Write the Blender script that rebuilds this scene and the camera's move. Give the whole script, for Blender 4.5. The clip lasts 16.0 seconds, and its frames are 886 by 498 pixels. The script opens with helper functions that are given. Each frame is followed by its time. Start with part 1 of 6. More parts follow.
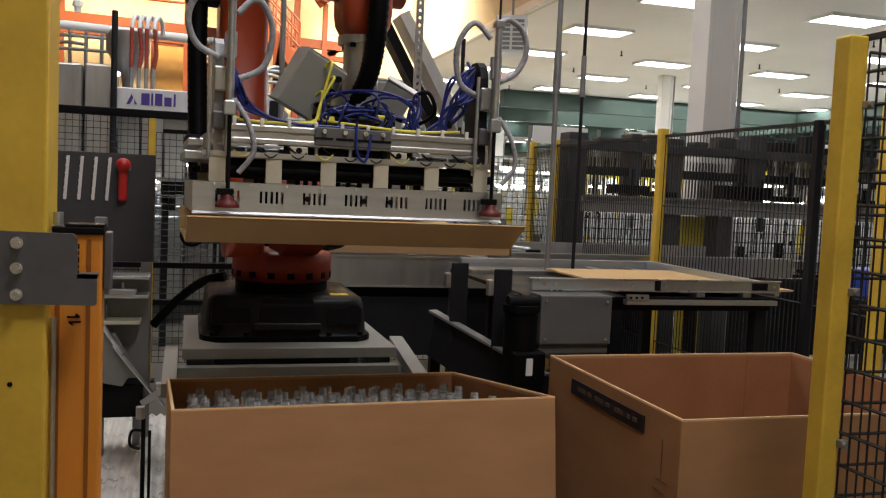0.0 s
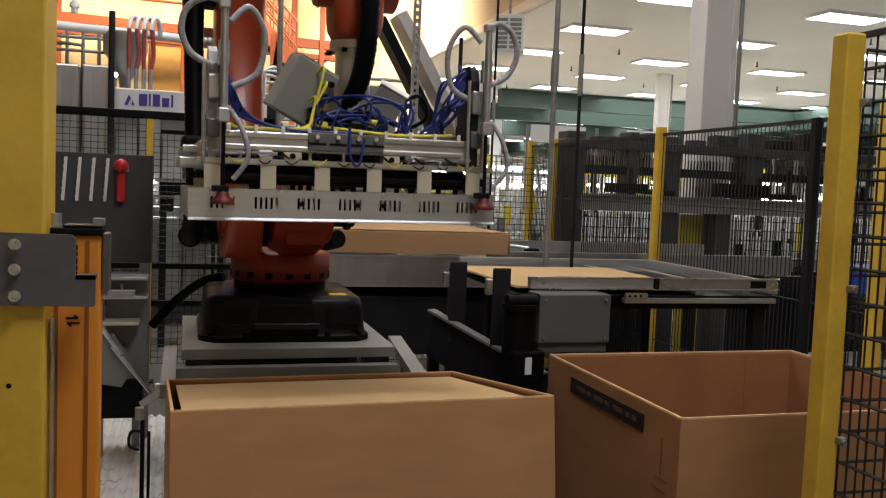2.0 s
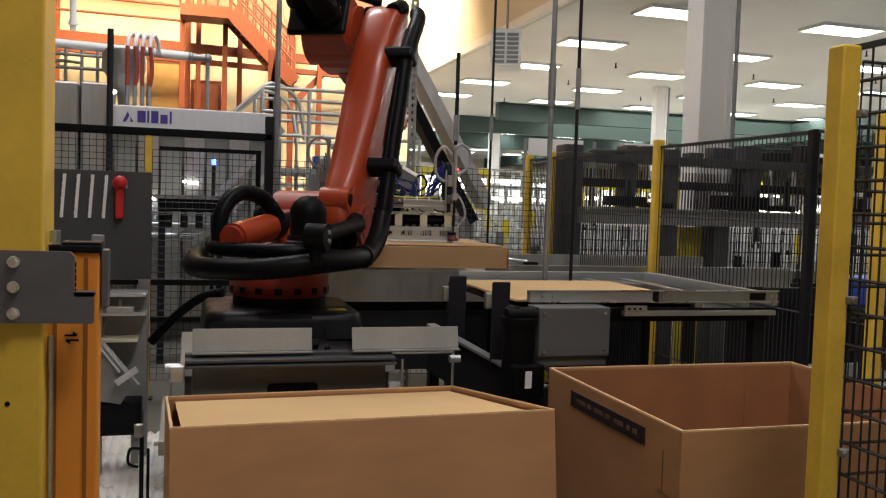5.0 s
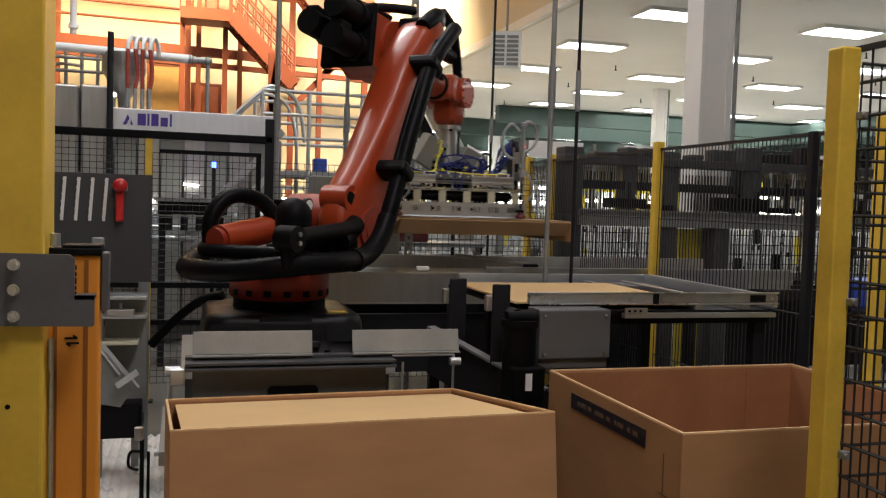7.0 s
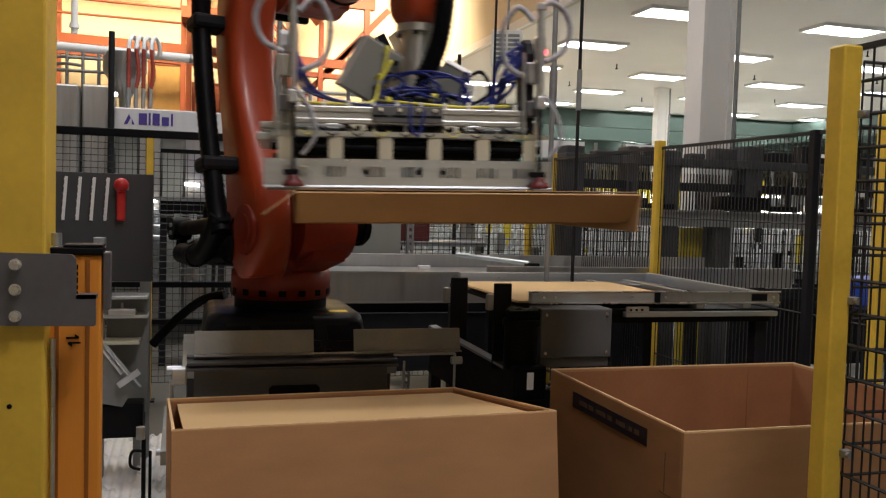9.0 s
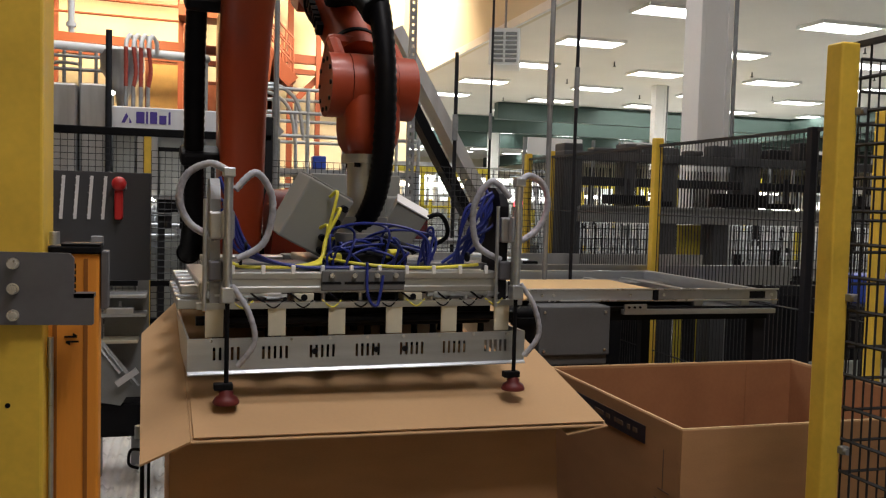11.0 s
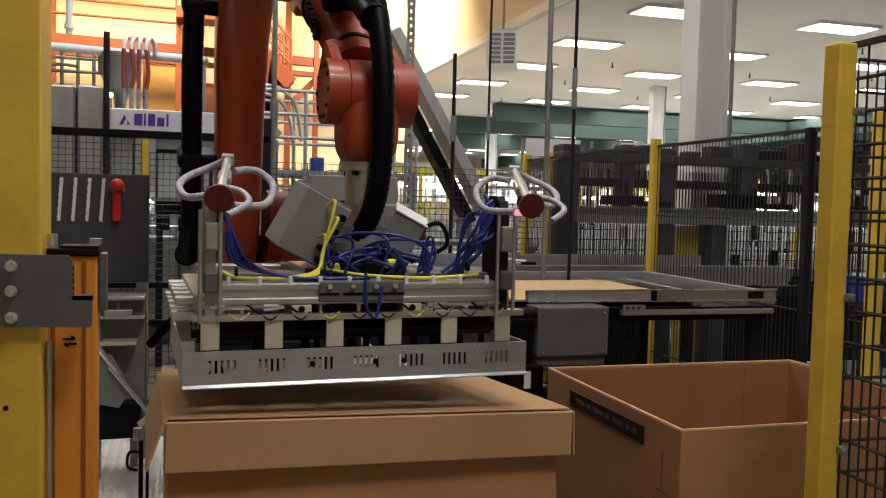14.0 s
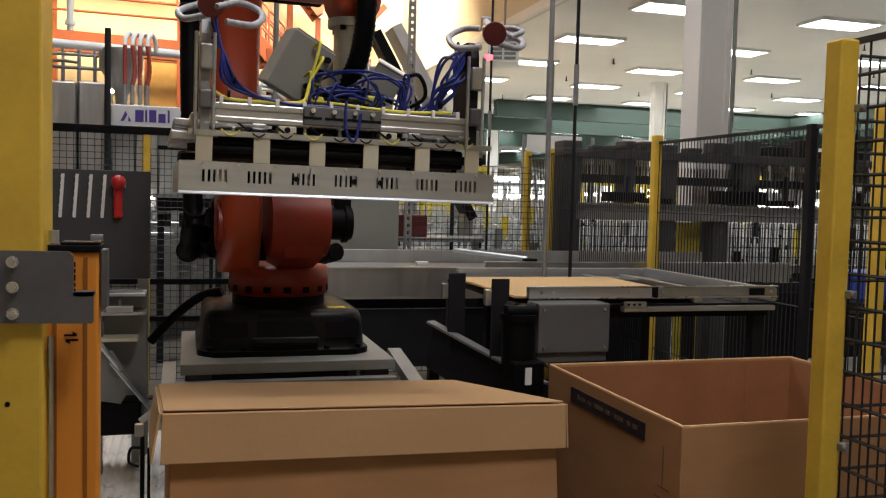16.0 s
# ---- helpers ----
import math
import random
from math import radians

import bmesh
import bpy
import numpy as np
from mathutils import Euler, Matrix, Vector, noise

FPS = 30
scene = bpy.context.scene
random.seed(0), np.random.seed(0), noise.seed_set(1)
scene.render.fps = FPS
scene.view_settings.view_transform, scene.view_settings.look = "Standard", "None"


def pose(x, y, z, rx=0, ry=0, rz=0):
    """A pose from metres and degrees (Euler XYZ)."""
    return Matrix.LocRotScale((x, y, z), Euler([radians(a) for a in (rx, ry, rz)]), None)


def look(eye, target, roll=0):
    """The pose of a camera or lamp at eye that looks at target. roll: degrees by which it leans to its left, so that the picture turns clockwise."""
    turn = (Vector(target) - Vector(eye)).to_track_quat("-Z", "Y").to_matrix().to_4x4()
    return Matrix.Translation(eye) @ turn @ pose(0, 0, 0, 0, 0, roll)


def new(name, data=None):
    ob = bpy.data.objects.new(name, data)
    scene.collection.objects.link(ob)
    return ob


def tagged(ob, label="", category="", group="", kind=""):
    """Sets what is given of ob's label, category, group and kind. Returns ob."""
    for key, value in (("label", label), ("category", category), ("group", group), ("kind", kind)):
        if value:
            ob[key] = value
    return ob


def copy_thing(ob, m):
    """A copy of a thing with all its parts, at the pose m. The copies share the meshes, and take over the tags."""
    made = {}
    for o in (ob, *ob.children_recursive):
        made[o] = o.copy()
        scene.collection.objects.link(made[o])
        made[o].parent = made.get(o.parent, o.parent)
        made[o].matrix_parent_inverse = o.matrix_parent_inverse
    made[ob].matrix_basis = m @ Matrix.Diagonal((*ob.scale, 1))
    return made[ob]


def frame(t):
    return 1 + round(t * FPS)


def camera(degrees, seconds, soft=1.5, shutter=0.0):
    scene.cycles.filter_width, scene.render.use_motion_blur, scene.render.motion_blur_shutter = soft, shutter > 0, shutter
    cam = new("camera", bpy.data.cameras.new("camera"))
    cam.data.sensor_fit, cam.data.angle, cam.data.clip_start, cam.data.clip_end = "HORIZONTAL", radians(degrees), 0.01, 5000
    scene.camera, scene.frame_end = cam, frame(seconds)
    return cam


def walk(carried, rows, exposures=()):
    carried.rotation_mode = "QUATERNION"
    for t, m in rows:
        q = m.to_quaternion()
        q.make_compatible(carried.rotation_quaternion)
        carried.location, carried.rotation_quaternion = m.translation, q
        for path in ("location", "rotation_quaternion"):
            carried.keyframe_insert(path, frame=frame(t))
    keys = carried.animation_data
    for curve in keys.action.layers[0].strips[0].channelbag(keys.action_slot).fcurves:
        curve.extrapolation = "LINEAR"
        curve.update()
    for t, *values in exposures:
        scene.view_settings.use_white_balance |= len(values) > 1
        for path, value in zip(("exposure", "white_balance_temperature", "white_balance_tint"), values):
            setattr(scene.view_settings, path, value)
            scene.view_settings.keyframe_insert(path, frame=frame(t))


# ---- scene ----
# (seconds, yaw to the right, pitch down, roll), a hand-held camera that hardly leaves its place
EYE = (0.0, 0.0, 1.65)
TURNS = [
    (0.0, 16.23, 3.96, 2.55),
    (0.5, 16.25, 4.07, 2.59),
    (1.0, 16.22, 4.07, 2.55),
    (1.5, 16.24, 4.04, 2.37),
    (2.0, 16.33, 4.00, 2.28),
    (2.5, 16.29, 3.94, 2.25),
    (3.0, 16.32, 3.85, 2.21),
    (3.5, 16.38, 3.71, 2.10),
    (4.0, 16.38, 3.42, 1.99),
    (6.5, 16.37, 2.96, 1.77),
    (7.0, 16.35, 2.91, 1.77),
    (7.5, 16.13, 2.84, 1.78),
    (8.0, 16.10, 2.86, 1.74),
    (8.5, 16.23, 2.95, 1.73),
    (9.0, 16.27, 2.97, 1.68),
    (11.5, 16.40, 3.12, 1.54),
    (12.0, 16.33, 3.12, 1.54),
    (12.5, 16.33, 3.06, 1.49),
    (13.0, 16.39, 3.07, 1.44),
    (13.5, 16.45, 3.08, 1.42),
    (14.0, 16.50, 3.02, 1.41),
    (14.5, 16.52, 2.96, 1.38),
    (15.0, 16.48, 2.97, 1.42),
    (15.5, 16.47, 3.08, 1.42),
    (16.0, 16.43, 3.25, 1.44),]


def aim(yaw, pitch, roll):
    y, p = radians(yaw), radians(pitch)
    way = Vector((math.sin(y) * math.cos(p), math.cos(y) * math.cos(p), -math.sin(p)))
    return look(EYE, Vector(EYE) + way, roll)


cam = camera(53.77, 16.0, soft=1.2, shutter=0.5)
walk(cam, [(t, aim(y, p, r)) for t, y, p, r in TURNS], exposures=[(0, 0.0), (16, 0.0)])

# ---- light ----
world = bpy.data.worlds.new("hall_air")
scene.world = world
world.use_nodes = True
world.node_tree.nodes["Background"].inputs[0].default_value = (0.5, 0.42, 0.32, 1)
world.node_tree.nodes["Background"].inputs[1].default_value = 0.003


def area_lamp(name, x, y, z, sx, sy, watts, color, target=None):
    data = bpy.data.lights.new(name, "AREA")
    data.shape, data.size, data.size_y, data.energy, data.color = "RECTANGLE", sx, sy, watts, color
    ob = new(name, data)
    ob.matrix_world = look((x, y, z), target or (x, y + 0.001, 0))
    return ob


# lamps of the high bay over the cell, and the sodium lamps of the back hall, with two added fills
area_lamp("bay_lamp_a", 1.45, 2.4, 6.6, 1.2, 1.2, 92, (1.0, 0.95, 0.95))
area_lamp("aisle_lamp", 1.0, 0.3, 5.3, 1.2, 1.2, 104, (1.0, 0.93, 0.94))
area_lamp("bay_lamp_b", 3.2, 5.0, 6.6, 1.0, 1.0, 34, (1.0, 0.98, 0.98))
area_lamp("bay_lamp_c", -1.8, 6.4, 6.4, 1.0, 1.0, 60, (1.0, 0.94, 0.90))
# unseen fill, added to brighten the rear wall that the steel reflects
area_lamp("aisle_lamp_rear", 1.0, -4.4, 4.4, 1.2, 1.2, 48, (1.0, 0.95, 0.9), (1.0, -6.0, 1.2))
area_lamp("sodium_lamp_a", -1.5, 19.0, 8.2, 2.0, 2.0, 1350, (1.0, 0.71, 0.35), (-1.5, 24.0, 4.5))
area_lamp("sodium_lamp_b", 3.6, 19.5, 8.4, 2.0, 2.0, 1250, (1.0, 0.81, 0.55), (3.6, 24.0, 4.5))
# unseen fill, added to brighten the pipe and the blower's front
area_lamp("bay_lamp_d", 0.2, 8.6, 7.6, 1.4, 1.4, 230, (0.97, 0.98, 1.0), (0.2, 10.4, 1.6))
area_lamp("hall_lamp_a", 10.4, 9.5, 4.8, 8.0, 8.0, 150, (1.0, 0.93, 0.87))
area_lamp("hall_lamp_b", 17.0, 28.0, 4.8, 8.0, 10.0, 920, (1.0, 0.97, 0.92))

# ---- materials ----


def material(name, color, rough=0.5, metal=0.0, vary=0.12, scale=6.0, bump=0.0, grain=(1, 1, 1), fine=60.0, spec=0.5, coat=0.0):
    """Base colour broken at two scales, with roughness wear and a fine relief."""
    m = bpy.data.materials.new(name)
    m.use_nodes = True
    nt = m.node_tree
    n, l = nt.nodes, nt.links
    bsdf = n["Principled BSDF"]
    bsdf.inputs["Metallic"].default_value = metal
    bsdf.inputs["Specular IOR Level"].default_value = spec
    bsdf.inputs["Coat Weight"].default_value = coat
    tc = n.new("ShaderNodeTexCoord")
    mp = n.new("ShaderNodeMapping")
    mp.inputs["Scale"].default_value = grain
    l.new(tc.outputs["Object"], mp.inputs["Vector"])
    big, small = n.new("ShaderNodeTexNoise"), n.new("ShaderNodeTexNoise")
    big.inputs["Scale"].default_value, big.inputs["Detail"].default_value = scale, 5
    small.inputs["Scale"].default_value, small.inputs["Detail"].default_value = fine, 3
    l.new(mp.outputs[0], big.inputs["Vector"])
    l.new(mp.outputs[0], small.inputs["Vector"])
    mix = n.new("ShaderNodeMath")
    mix.operation = "MULTIPLY_ADD"
    l.new(small.outputs[0], mix.inputs[0])
    mix.inputs[1].default_value = 0.35
    l.new(big.outputs[0], mix.inputs[2])
    ramp = n.new("ShaderNodeValToRGB")
    c = Vector(color)
    lo, hi = c * (1 - vary), c * (1 + vary)
    ramp.color_ramp.elements[0].position, ramp.color_ramp.elements[1].position = 0.42, 0.95
    ramp.color_ramp.elements[0].color = (*lo, 1)
    ramp.color_ramp.elements[1].color = (*[min(v, 1) for v in hi], 1)
    l.new(mix.outputs[0], ramp.inputs[0])
    l.new(ramp.outputs[0], bsdf.inputs["Base Color"])
    mr = n.new("ShaderNodeMapRange")
    mr.inputs["From Min"].default_value, mr.inputs["From Max"].default_value = 0.3, 0.9
    mr.inputs["To Min"].default_value, mr.inputs["To Max"].default_value = max(rough - 0.10, 0.02), min(rough + 0.12, 1)
    l.new(mix.outputs[0], mr.inputs["Value"])
    l.new(mr.outputs[0], bsdf.inputs["Roughness"])
    if bump:
        b = n.new("ShaderNodeBump")
        b.inputs["Strength"].default_value, b.inputs["Distance"].default_value = bump, 0.004
        l.new(mix.outputs[0], b.inputs["Height"])
        l.new(b.outputs[0], bsdf.inputs["Normal"])
    return m


def glow(name, color, strength):
    m = bpy.data.materials.new(name)
    m.use_nodes = True
    b = m.node_tree.nodes["Principled BSDF"]
    b.inputs["Base Color"].default_value = (*color, 1)
    b.inputs["Emission Color"].default_value = (*color, 1)
    b.inputs["Emission Strength"].default_value = strength
    return m


def clear(name, color, rough, ior=1.4, through_=1.0):
    m = bpy.data.materials.new(name)
    m.use_nodes = True
    b = m.node_tree.nodes["Principled BSDF"]
    b.inputs["Base Color"].default_value = (*color, 1)
    b.inputs["Roughness"].default_value = rough
    b.inputs["IOR"].default_value = ior
    b.inputs["Transmission Weight"].default_value = through_
    return m


YELLOW = material("safety_yellow_paint", (0.76, 0.51, 0.06), 0.42, vary=0.14, scale=7, bump=0.10)
LEMON = material("light_yellow_paint", (0.75, 0.62, 0.06), 0.45, vary=0.10)
AMBER = material("amber_anodised_profile", (0.78, 0.30, 0.035), 0.38, vary=0.08, scale=4, grain=(4, 4, 0.4))
AMBER_SHADED = material("shaded_amber_groove", (0.30, 0.10, 0.012), 0.5)
ZINC = material("zinc_grey_bracket", (0.15, 0.15, 0.165), 0.42, 0.5, vary=0.15, scale=9, bump=0.05)
BOLT = material("bright_bolt_steel", (0.70, 0.70, 0.70), 0.25, 1.0)
STEEL = material("brushed_stainless", (0.53, 0.56, 0.59), 0.32, 0.85, vary=0.12, scale=3, grain=(1, 1, 14), bump=0.03)
SHEET_STEEL = material("sheet_stainless", (0.46, 0.465, 0.47), 0.36, 0.95, vary=0.12, scale=2, grain=(9, 1, 1))
PANEL_STEEL = material("pale_satin_stainless", (0.62, 0.63, 0.65), 0.38, 0.35, vary=0.08, scale=1.5, grain=(9, 1, 1))
GALV = material("galvanised_steel", (0.29, 0.30, 0.31), 0.45, 0.6, vary=0.18, scale=16, bump=0.04)
ALU = material("aluminium_profile", (0.50, 0.51, 0.50), 0.33, 0.9, vary=0.07, scale=5, grain=(1, 8, 8))
GREY_PAINT = material("grey_machine_paint", (0.050, 0.052, 0.057), 0.5, vary=0.14, scale=4, bump=0.05)
MID_GREY = material("mid_grey_paint", (0.21, 0.215, 0.21), 0.5, vary=0.12, scale=4)
DARK_GREY = material("dark_grey_paint", (0.015, 0.015, 0.018), 0.5, vary=0.2, scale=5, spec=0.2)
COVER_GREY = material("drive_cover_grey", (0.11, 0.112, 0.112), 0.5, vary=0.12, scale=4)
PALE_GREY = material("pale_grey_frame_paint", (0.30, 0.305, 0.29), 0.45, vary=0.12, scale=6, bump=0.04)
CABINET_GREY = material("cabinet_light_grey", (0.25, 0.255, 0.235), 0.48, vary=0.07, scale=3)
BLACK = material("black_cast_iron", (0.0045, 0.0045, 0.005), 0.45, vary=0.25, scale=7, bump=0.06, spec=0.09)
BLACK_PLASTIC = material("black_plastic", (0.0065, 0.0065, 0.008), 0.45, vary=0.2, scale=12, spec=0.12)
SLATE = material("slate_grey_casting", (0.007, 0.007, 0.009), 0.36, vary=0.25, scale=6, bump=0.08, spec=0.22)
HOSE = material("black_corrugated_hose", (0.004, 0.004, 0.005), 0.4, vary=0.2, scale=20, spec=0.10)
WIRE = material("black_wire_mesh", (0.02, 0.02, 0.022), 0.5, vary=0.1)
ORANGE = material("robot_orange_paint", (0.335, 0.041, 0.009), 0.36, vary=0.09, scale=3, bump=0.03, coat=0.15)
# darker copy of the robot orange, with the shade round the shoulder put in
ORANGE_SHADED = material("robot_orange_cast_shaded", (0.27, 0.026, 0.009), 0.42, vary=0.12, scale=5, bump=0.08)
CARD = material("kraft_corrugated_board", (0.43, 0.238, 0.115), 0.85, vary=0.12, scale=3.5, fine=110, bump=0.14, grain=(1, 1, 3), spec=0.2)
CARD_LID = material("pale_kraft_lid_board", (0.47, 0.30, 0.155), 0.82, vary=0.07, scale=2.5, fine=90, bump=0.05, spec=0.2)
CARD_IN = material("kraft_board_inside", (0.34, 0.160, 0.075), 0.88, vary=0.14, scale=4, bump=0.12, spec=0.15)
CARD_LIGHT = material("pale_kraft_sheet", (0.60, 0.41, 0.205), 0.82, vary=0.06, scale=2.5, fine=80, spec=0.2)
CARD_EDGE = material("corrugated_cut_edge", (0.66, 0.46, 0.24), 0.9, vary=0.18, scale=40)
TAPE = material("dark_tape_label", (0.022, 0.018, 0.028), 0.4, vary=0.2)
PRINT = material("faded_print", (0.16, 0.10, 0.06), 0.7)
WHITE = material("white_column_paint", (0.80, 0.80, 0.79), 0.6, vary=0.06, scale=1.2, bump=0.03)
CEILING = material("ceiling_board", (0.80, 0.77, 0.72), 0.8, vary=0.05, scale=0.6)
WALL = material("cream_wall_paint", (0.66, 0.60, 0.46), 0.8, vary=0.08, scale=0.5, bump=0.03)
GREEN = material("green_steel_paint", (0.032, 0.062, 0.052), 0.55, vary=0.12)
HALL_FLOOR = material("pale_epoxy_floor", (0.36, 0.37, 0.35), 0.3, vary=0.1, scale=0.8)
FLOOR = material("sealed_concrete", (0.13, 0.12, 0.105), 0.35, vary=0.16, scale=1.4, bump=0.04)
RUST_RED = material("orange_red_steelwork", (0.16, 0.032, 0.009), 0.55, vary=0.15, scale=2)
RED = material("red_plastic", (0.55, 0.02, 0.02), 0.4, vary=0.1)
HOSE_RED = material("faded_red_hose", (0.30, 0.045, 0.028), 0.5, vary=0.15)
RED_RUBBER = material("dark_red_rubber", (0.12, 0.014, 0.013), 0.5, vary=0.15)
BLUE_HOSE = material("blue_air_tube", (0.012, 0.024, 0.19), 0.35, vary=0.15)
YELLOW_CABLE = material("yellow_cable_jacket", (0.68, 0.62, 0.06), 0.4, vary=0.1)
GREY_TUBE = material("grey_spiral_tube", (0.38, 0.39, 0.43), 0.4, vary=0.25, scale=60)
CREAM_PLATE = material("pale_cream_plate", (0.58, 0.55, 0.42), 0.5, vary=0.06)
SIGN_TEXT = material("violet_sign_ink", (0.055, 0.03, 0.22), 0.5)
BLUE_PLASTIC = material("blue_plastic", (0.03, 0.08, 0.45), 0.4)
DOOR_RED = material("red_brown_door", (0.40, 0.13, 0.06), 0.6)
DOOR_TAN = material("tan_door", (0.42, 0.27, 0.10), 0.6)
RIB = material("ribbed_pale_deck", (0.84, 0.82, 0.80), 0.28, 0.0, vary=0.12, scale=9)
PET = clear("clear_bottle_plastic", (0.86, 0.90, 0.92), 0.12, 1.45, 0.72)
PALE_BOTTLE = material("pale_bottle_plastic", (0.62, 0.66, 0.66), 0.2, vary=0.25, scale=30)
PANEL_GLOW = glow("ceiling_light_glow", (1.0, 0.985, 0.96), 14.0)
FAR_GLOW = glow("bright_far_glow", (0.93, 1.0, 0.95), 1.3)
LED_BLUE = glow("blue_signal_glow", (0.05, 0.10, 1.0), 12.0)
LED_RED = glow("red_signal_glow", (1.0, 0.06, 0.08), 6.0)
LAMP_GLOW = glow("small_lamp_glow", (1.0, 0.95, 0.85), 8.0)

# ---- mesh helpers ----


class Shape:
    """A mesh under construction: boxes, rods, tubes, prisms joined into one part."""

    def __init__(self):
        self.v, self.f, self.smooth = [], [], []

    def add(self, verts, faces, smooth=False, m=None):
        o = len(self.v)
        self.v += [tuple(m @ Vector(p)) if m else tuple(p) for p in verts]
        self.f += [tuple(i + o for i in q) for q in faces]
        self.smooth += [smooth] * len(faces)
        return self

    def box(self, x0, x1, y0, y1, z0, z1, bev=0.0, m=None):
        c = min(bev, abs(x1 - x0) * 0.45, abs(y1 - y0) * 0.45, abs(z1 - z0) * 0.45)
        if c <= 0:
            vs = [(x, y, z) for x in (x0, x1) for y in (y0, y1) for z in (z0, z1)]
            return self.add(vs, [(0, 1, 3, 2), (4, 6, 7, 5), (0, 4, 5, 1), (2, 3, 7, 6), (0, 2, 6, 4), (1, 5, 7, 3)], m=m)
        bm = bmesh.new()
        bmesh.ops.create_cube(bm, size=1.0)
        for v in bm.verts:
            v.co = Vector(((x0, x1)[v.co.x > 0], (y0, y1)[v.co.y > 0], (z0, z1)[v.co.z > 0]))
        bmesh.ops.bevel(bm, geom=bm.edges[:], offset=c, segments=2, affect="EDGES", profile=0.5)
        bm.verts.index_update()
        self.add([v.co.copy() for v in bm.verts], [[v.index for v in f.verts] for f in bm.faces], m=m)
        bm.free()
        return self

    def rod(self, p, q, r, r2=None, n=14, cap=True, m=None):
        p, q = Vector(p), Vector(q)
        r2 = r if r2 is None else r2
        turn = (q - p).to_track_quat("Z", "Y").to_matrix()
        vs = []
        for c, rad in ((p, r), (q, r2)):
            vs += [c + turn @ Vector((math.cos(2 * math.pi * i / n) * rad, math.sin(2 * math.pi * i / n) * rad, 0)) for i in range(n)]
        self.add(vs, [(i, (i + 1) % n, n + (i + 1) % n, n + i) for i in range(n)], n > 6, m)
        if cap:
            self.add(vs, [tuple(reversed(range(n))), tuple(range(n, 2 * n))], False, m)
        return self

    def bar(self, p, q, w, h, m=None):
        """A square bar from p to q, w across and h high."""
        p, q = Vector(p), Vector(q)
        d = (q - p).normalized()
        side = d.cross(Vector((0, 0, 1)))
        side = side.normalized() if side.length > 1e-4 else Vector((1, 0, 0))
        up = side.cross(d)
        vs = [c + side * a * w / 2 + up * b * h / 2 for c in (p, q) for a, b in ((-1, -1), (1, -1), (1, 1), (-1, 1))]
        return self.add(vs, [(0, 1, 2, 3), (7, 6, 5, 4), (0, 4, 5, 1), (1, 5, 6, 2), (2, 6, 7, 3), (3, 7, 4, 0)], m=m)

    def tube(self, points, r, n=8, ribs=0.0, steps=8, m=None):
        """A smooth hose through points; ribs: how much every second ring swells."""
        pts = [Vector(p) for p in points]
        path = []
        for i in range(len(pts) - 1):
            a, b, c, d = pts[max(i - 1, 0)], pts[i], pts[i + 1], pts[min(i + 2, len(pts) - 1)]
            for k in range(steps):
                t = k / steps
                path.append(0.5 * (2 * b + (c - a) * t + (2 * a - 5 * b + 4 * c - d) * t * t + (3 * b - a - 3 * c + d) * t ** 3))
        path.append(pts[-1])
        vs, ref = [], Vector((0.31, 0.77, 0.55))
        for i, p in enumerate(path):
            d = (path[min(i + 1, len(path) - 1)] - path[max(i - 1, 0)]).normalized()
            s = ref - d * ref.dot(d)
            s.normalize()
            ref = s
            u = d.cross(s)
            rr = r * (1 + ribs * (i % 2))
            vs += [p + (s * math.cos(2 * math.pi * k / n) + u * math.sin(2 * math.pi * k / n)) * rr for k in range(n)]
        fs = [(j * n + k, j * n + (k + 1) % n, (j + 1) * n + (k + 1) % n, (j + 1) * n + k) for j in range(len(path) - 1) for k in range(n)]
        self.add(vs, fs, True, m)
        return self.add(vs, [tuple(reversed(range(n))), tuple(range(len(vs) - n, len(vs)))], False, m)

    def prism(self, outline, axis, a, b, m=None, smooth=False):
        """An outline of (u, v) drawn out along an axis from a to b."""
        def at(u, v, w):
            return {"x": (w, u, v), "y": (u, w, v), "z": (u, v, w)}[axis]
        n = len(outline)
        vs = [at(u, v, a) for u, v in outline] + [at(u, v, b) for u, v in outline]
        self.add(vs, [(i, (i + 1) % n, n + (i + 1) % n, n + i) for i in range(n)], smooth, m)
        return self.add(vs, [tuple(reversed(range(n))), tuple(range(n, 2 * n))], False, m)

    def lathe(self, profile, n=24, m=None, base=(0, 0, 0)):
        """Turns (radius, height) rows about the upright axis."""
        vs = [(base[0] + r * math.cos(2 * math.pi * k / n), base[1] + r * math.sin(2 * math.pi * k / n), base[2] + z) for r, z in profile for k in range(n)]
        fs = [(j * n + k, j * n + (k + 1) % n, (j + 1) * n + (k + 1) % n, (j + 1) * n + k) for j in range(len(profile) - 1) for k in range(n)]
        self.add(vs, fs, True, m)
        return self.add(vs, [tuple(reversed(range(n))), tuple(range(len(vs) - n, len(vs)))], False, m)

    def ball(self, c, r, squash=(1, 1, 1), n=16, m=None):
        rows = [(max(math.sin(math.pi * i / 10), 0.01) * r, -math.cos(math.pi * i / 10) * r) for i in range(11)]
        vs = [(c[0] + a * math.cos(2 * math.pi * k / n) * squash[0], c[1] + a * math.sin(2 * math.pi * k / n) * squash[1], c[2] + z * squash[2]) for a, z in rows for k in range(n)]
        fs = [(j * n + k, j * n + (k + 1) % n, (j + 1) * n + (k + 1) % n, (j + 1) * n + k) for j in range(10) for k in range(n)]
        return self.add(vs, fs, True, m)

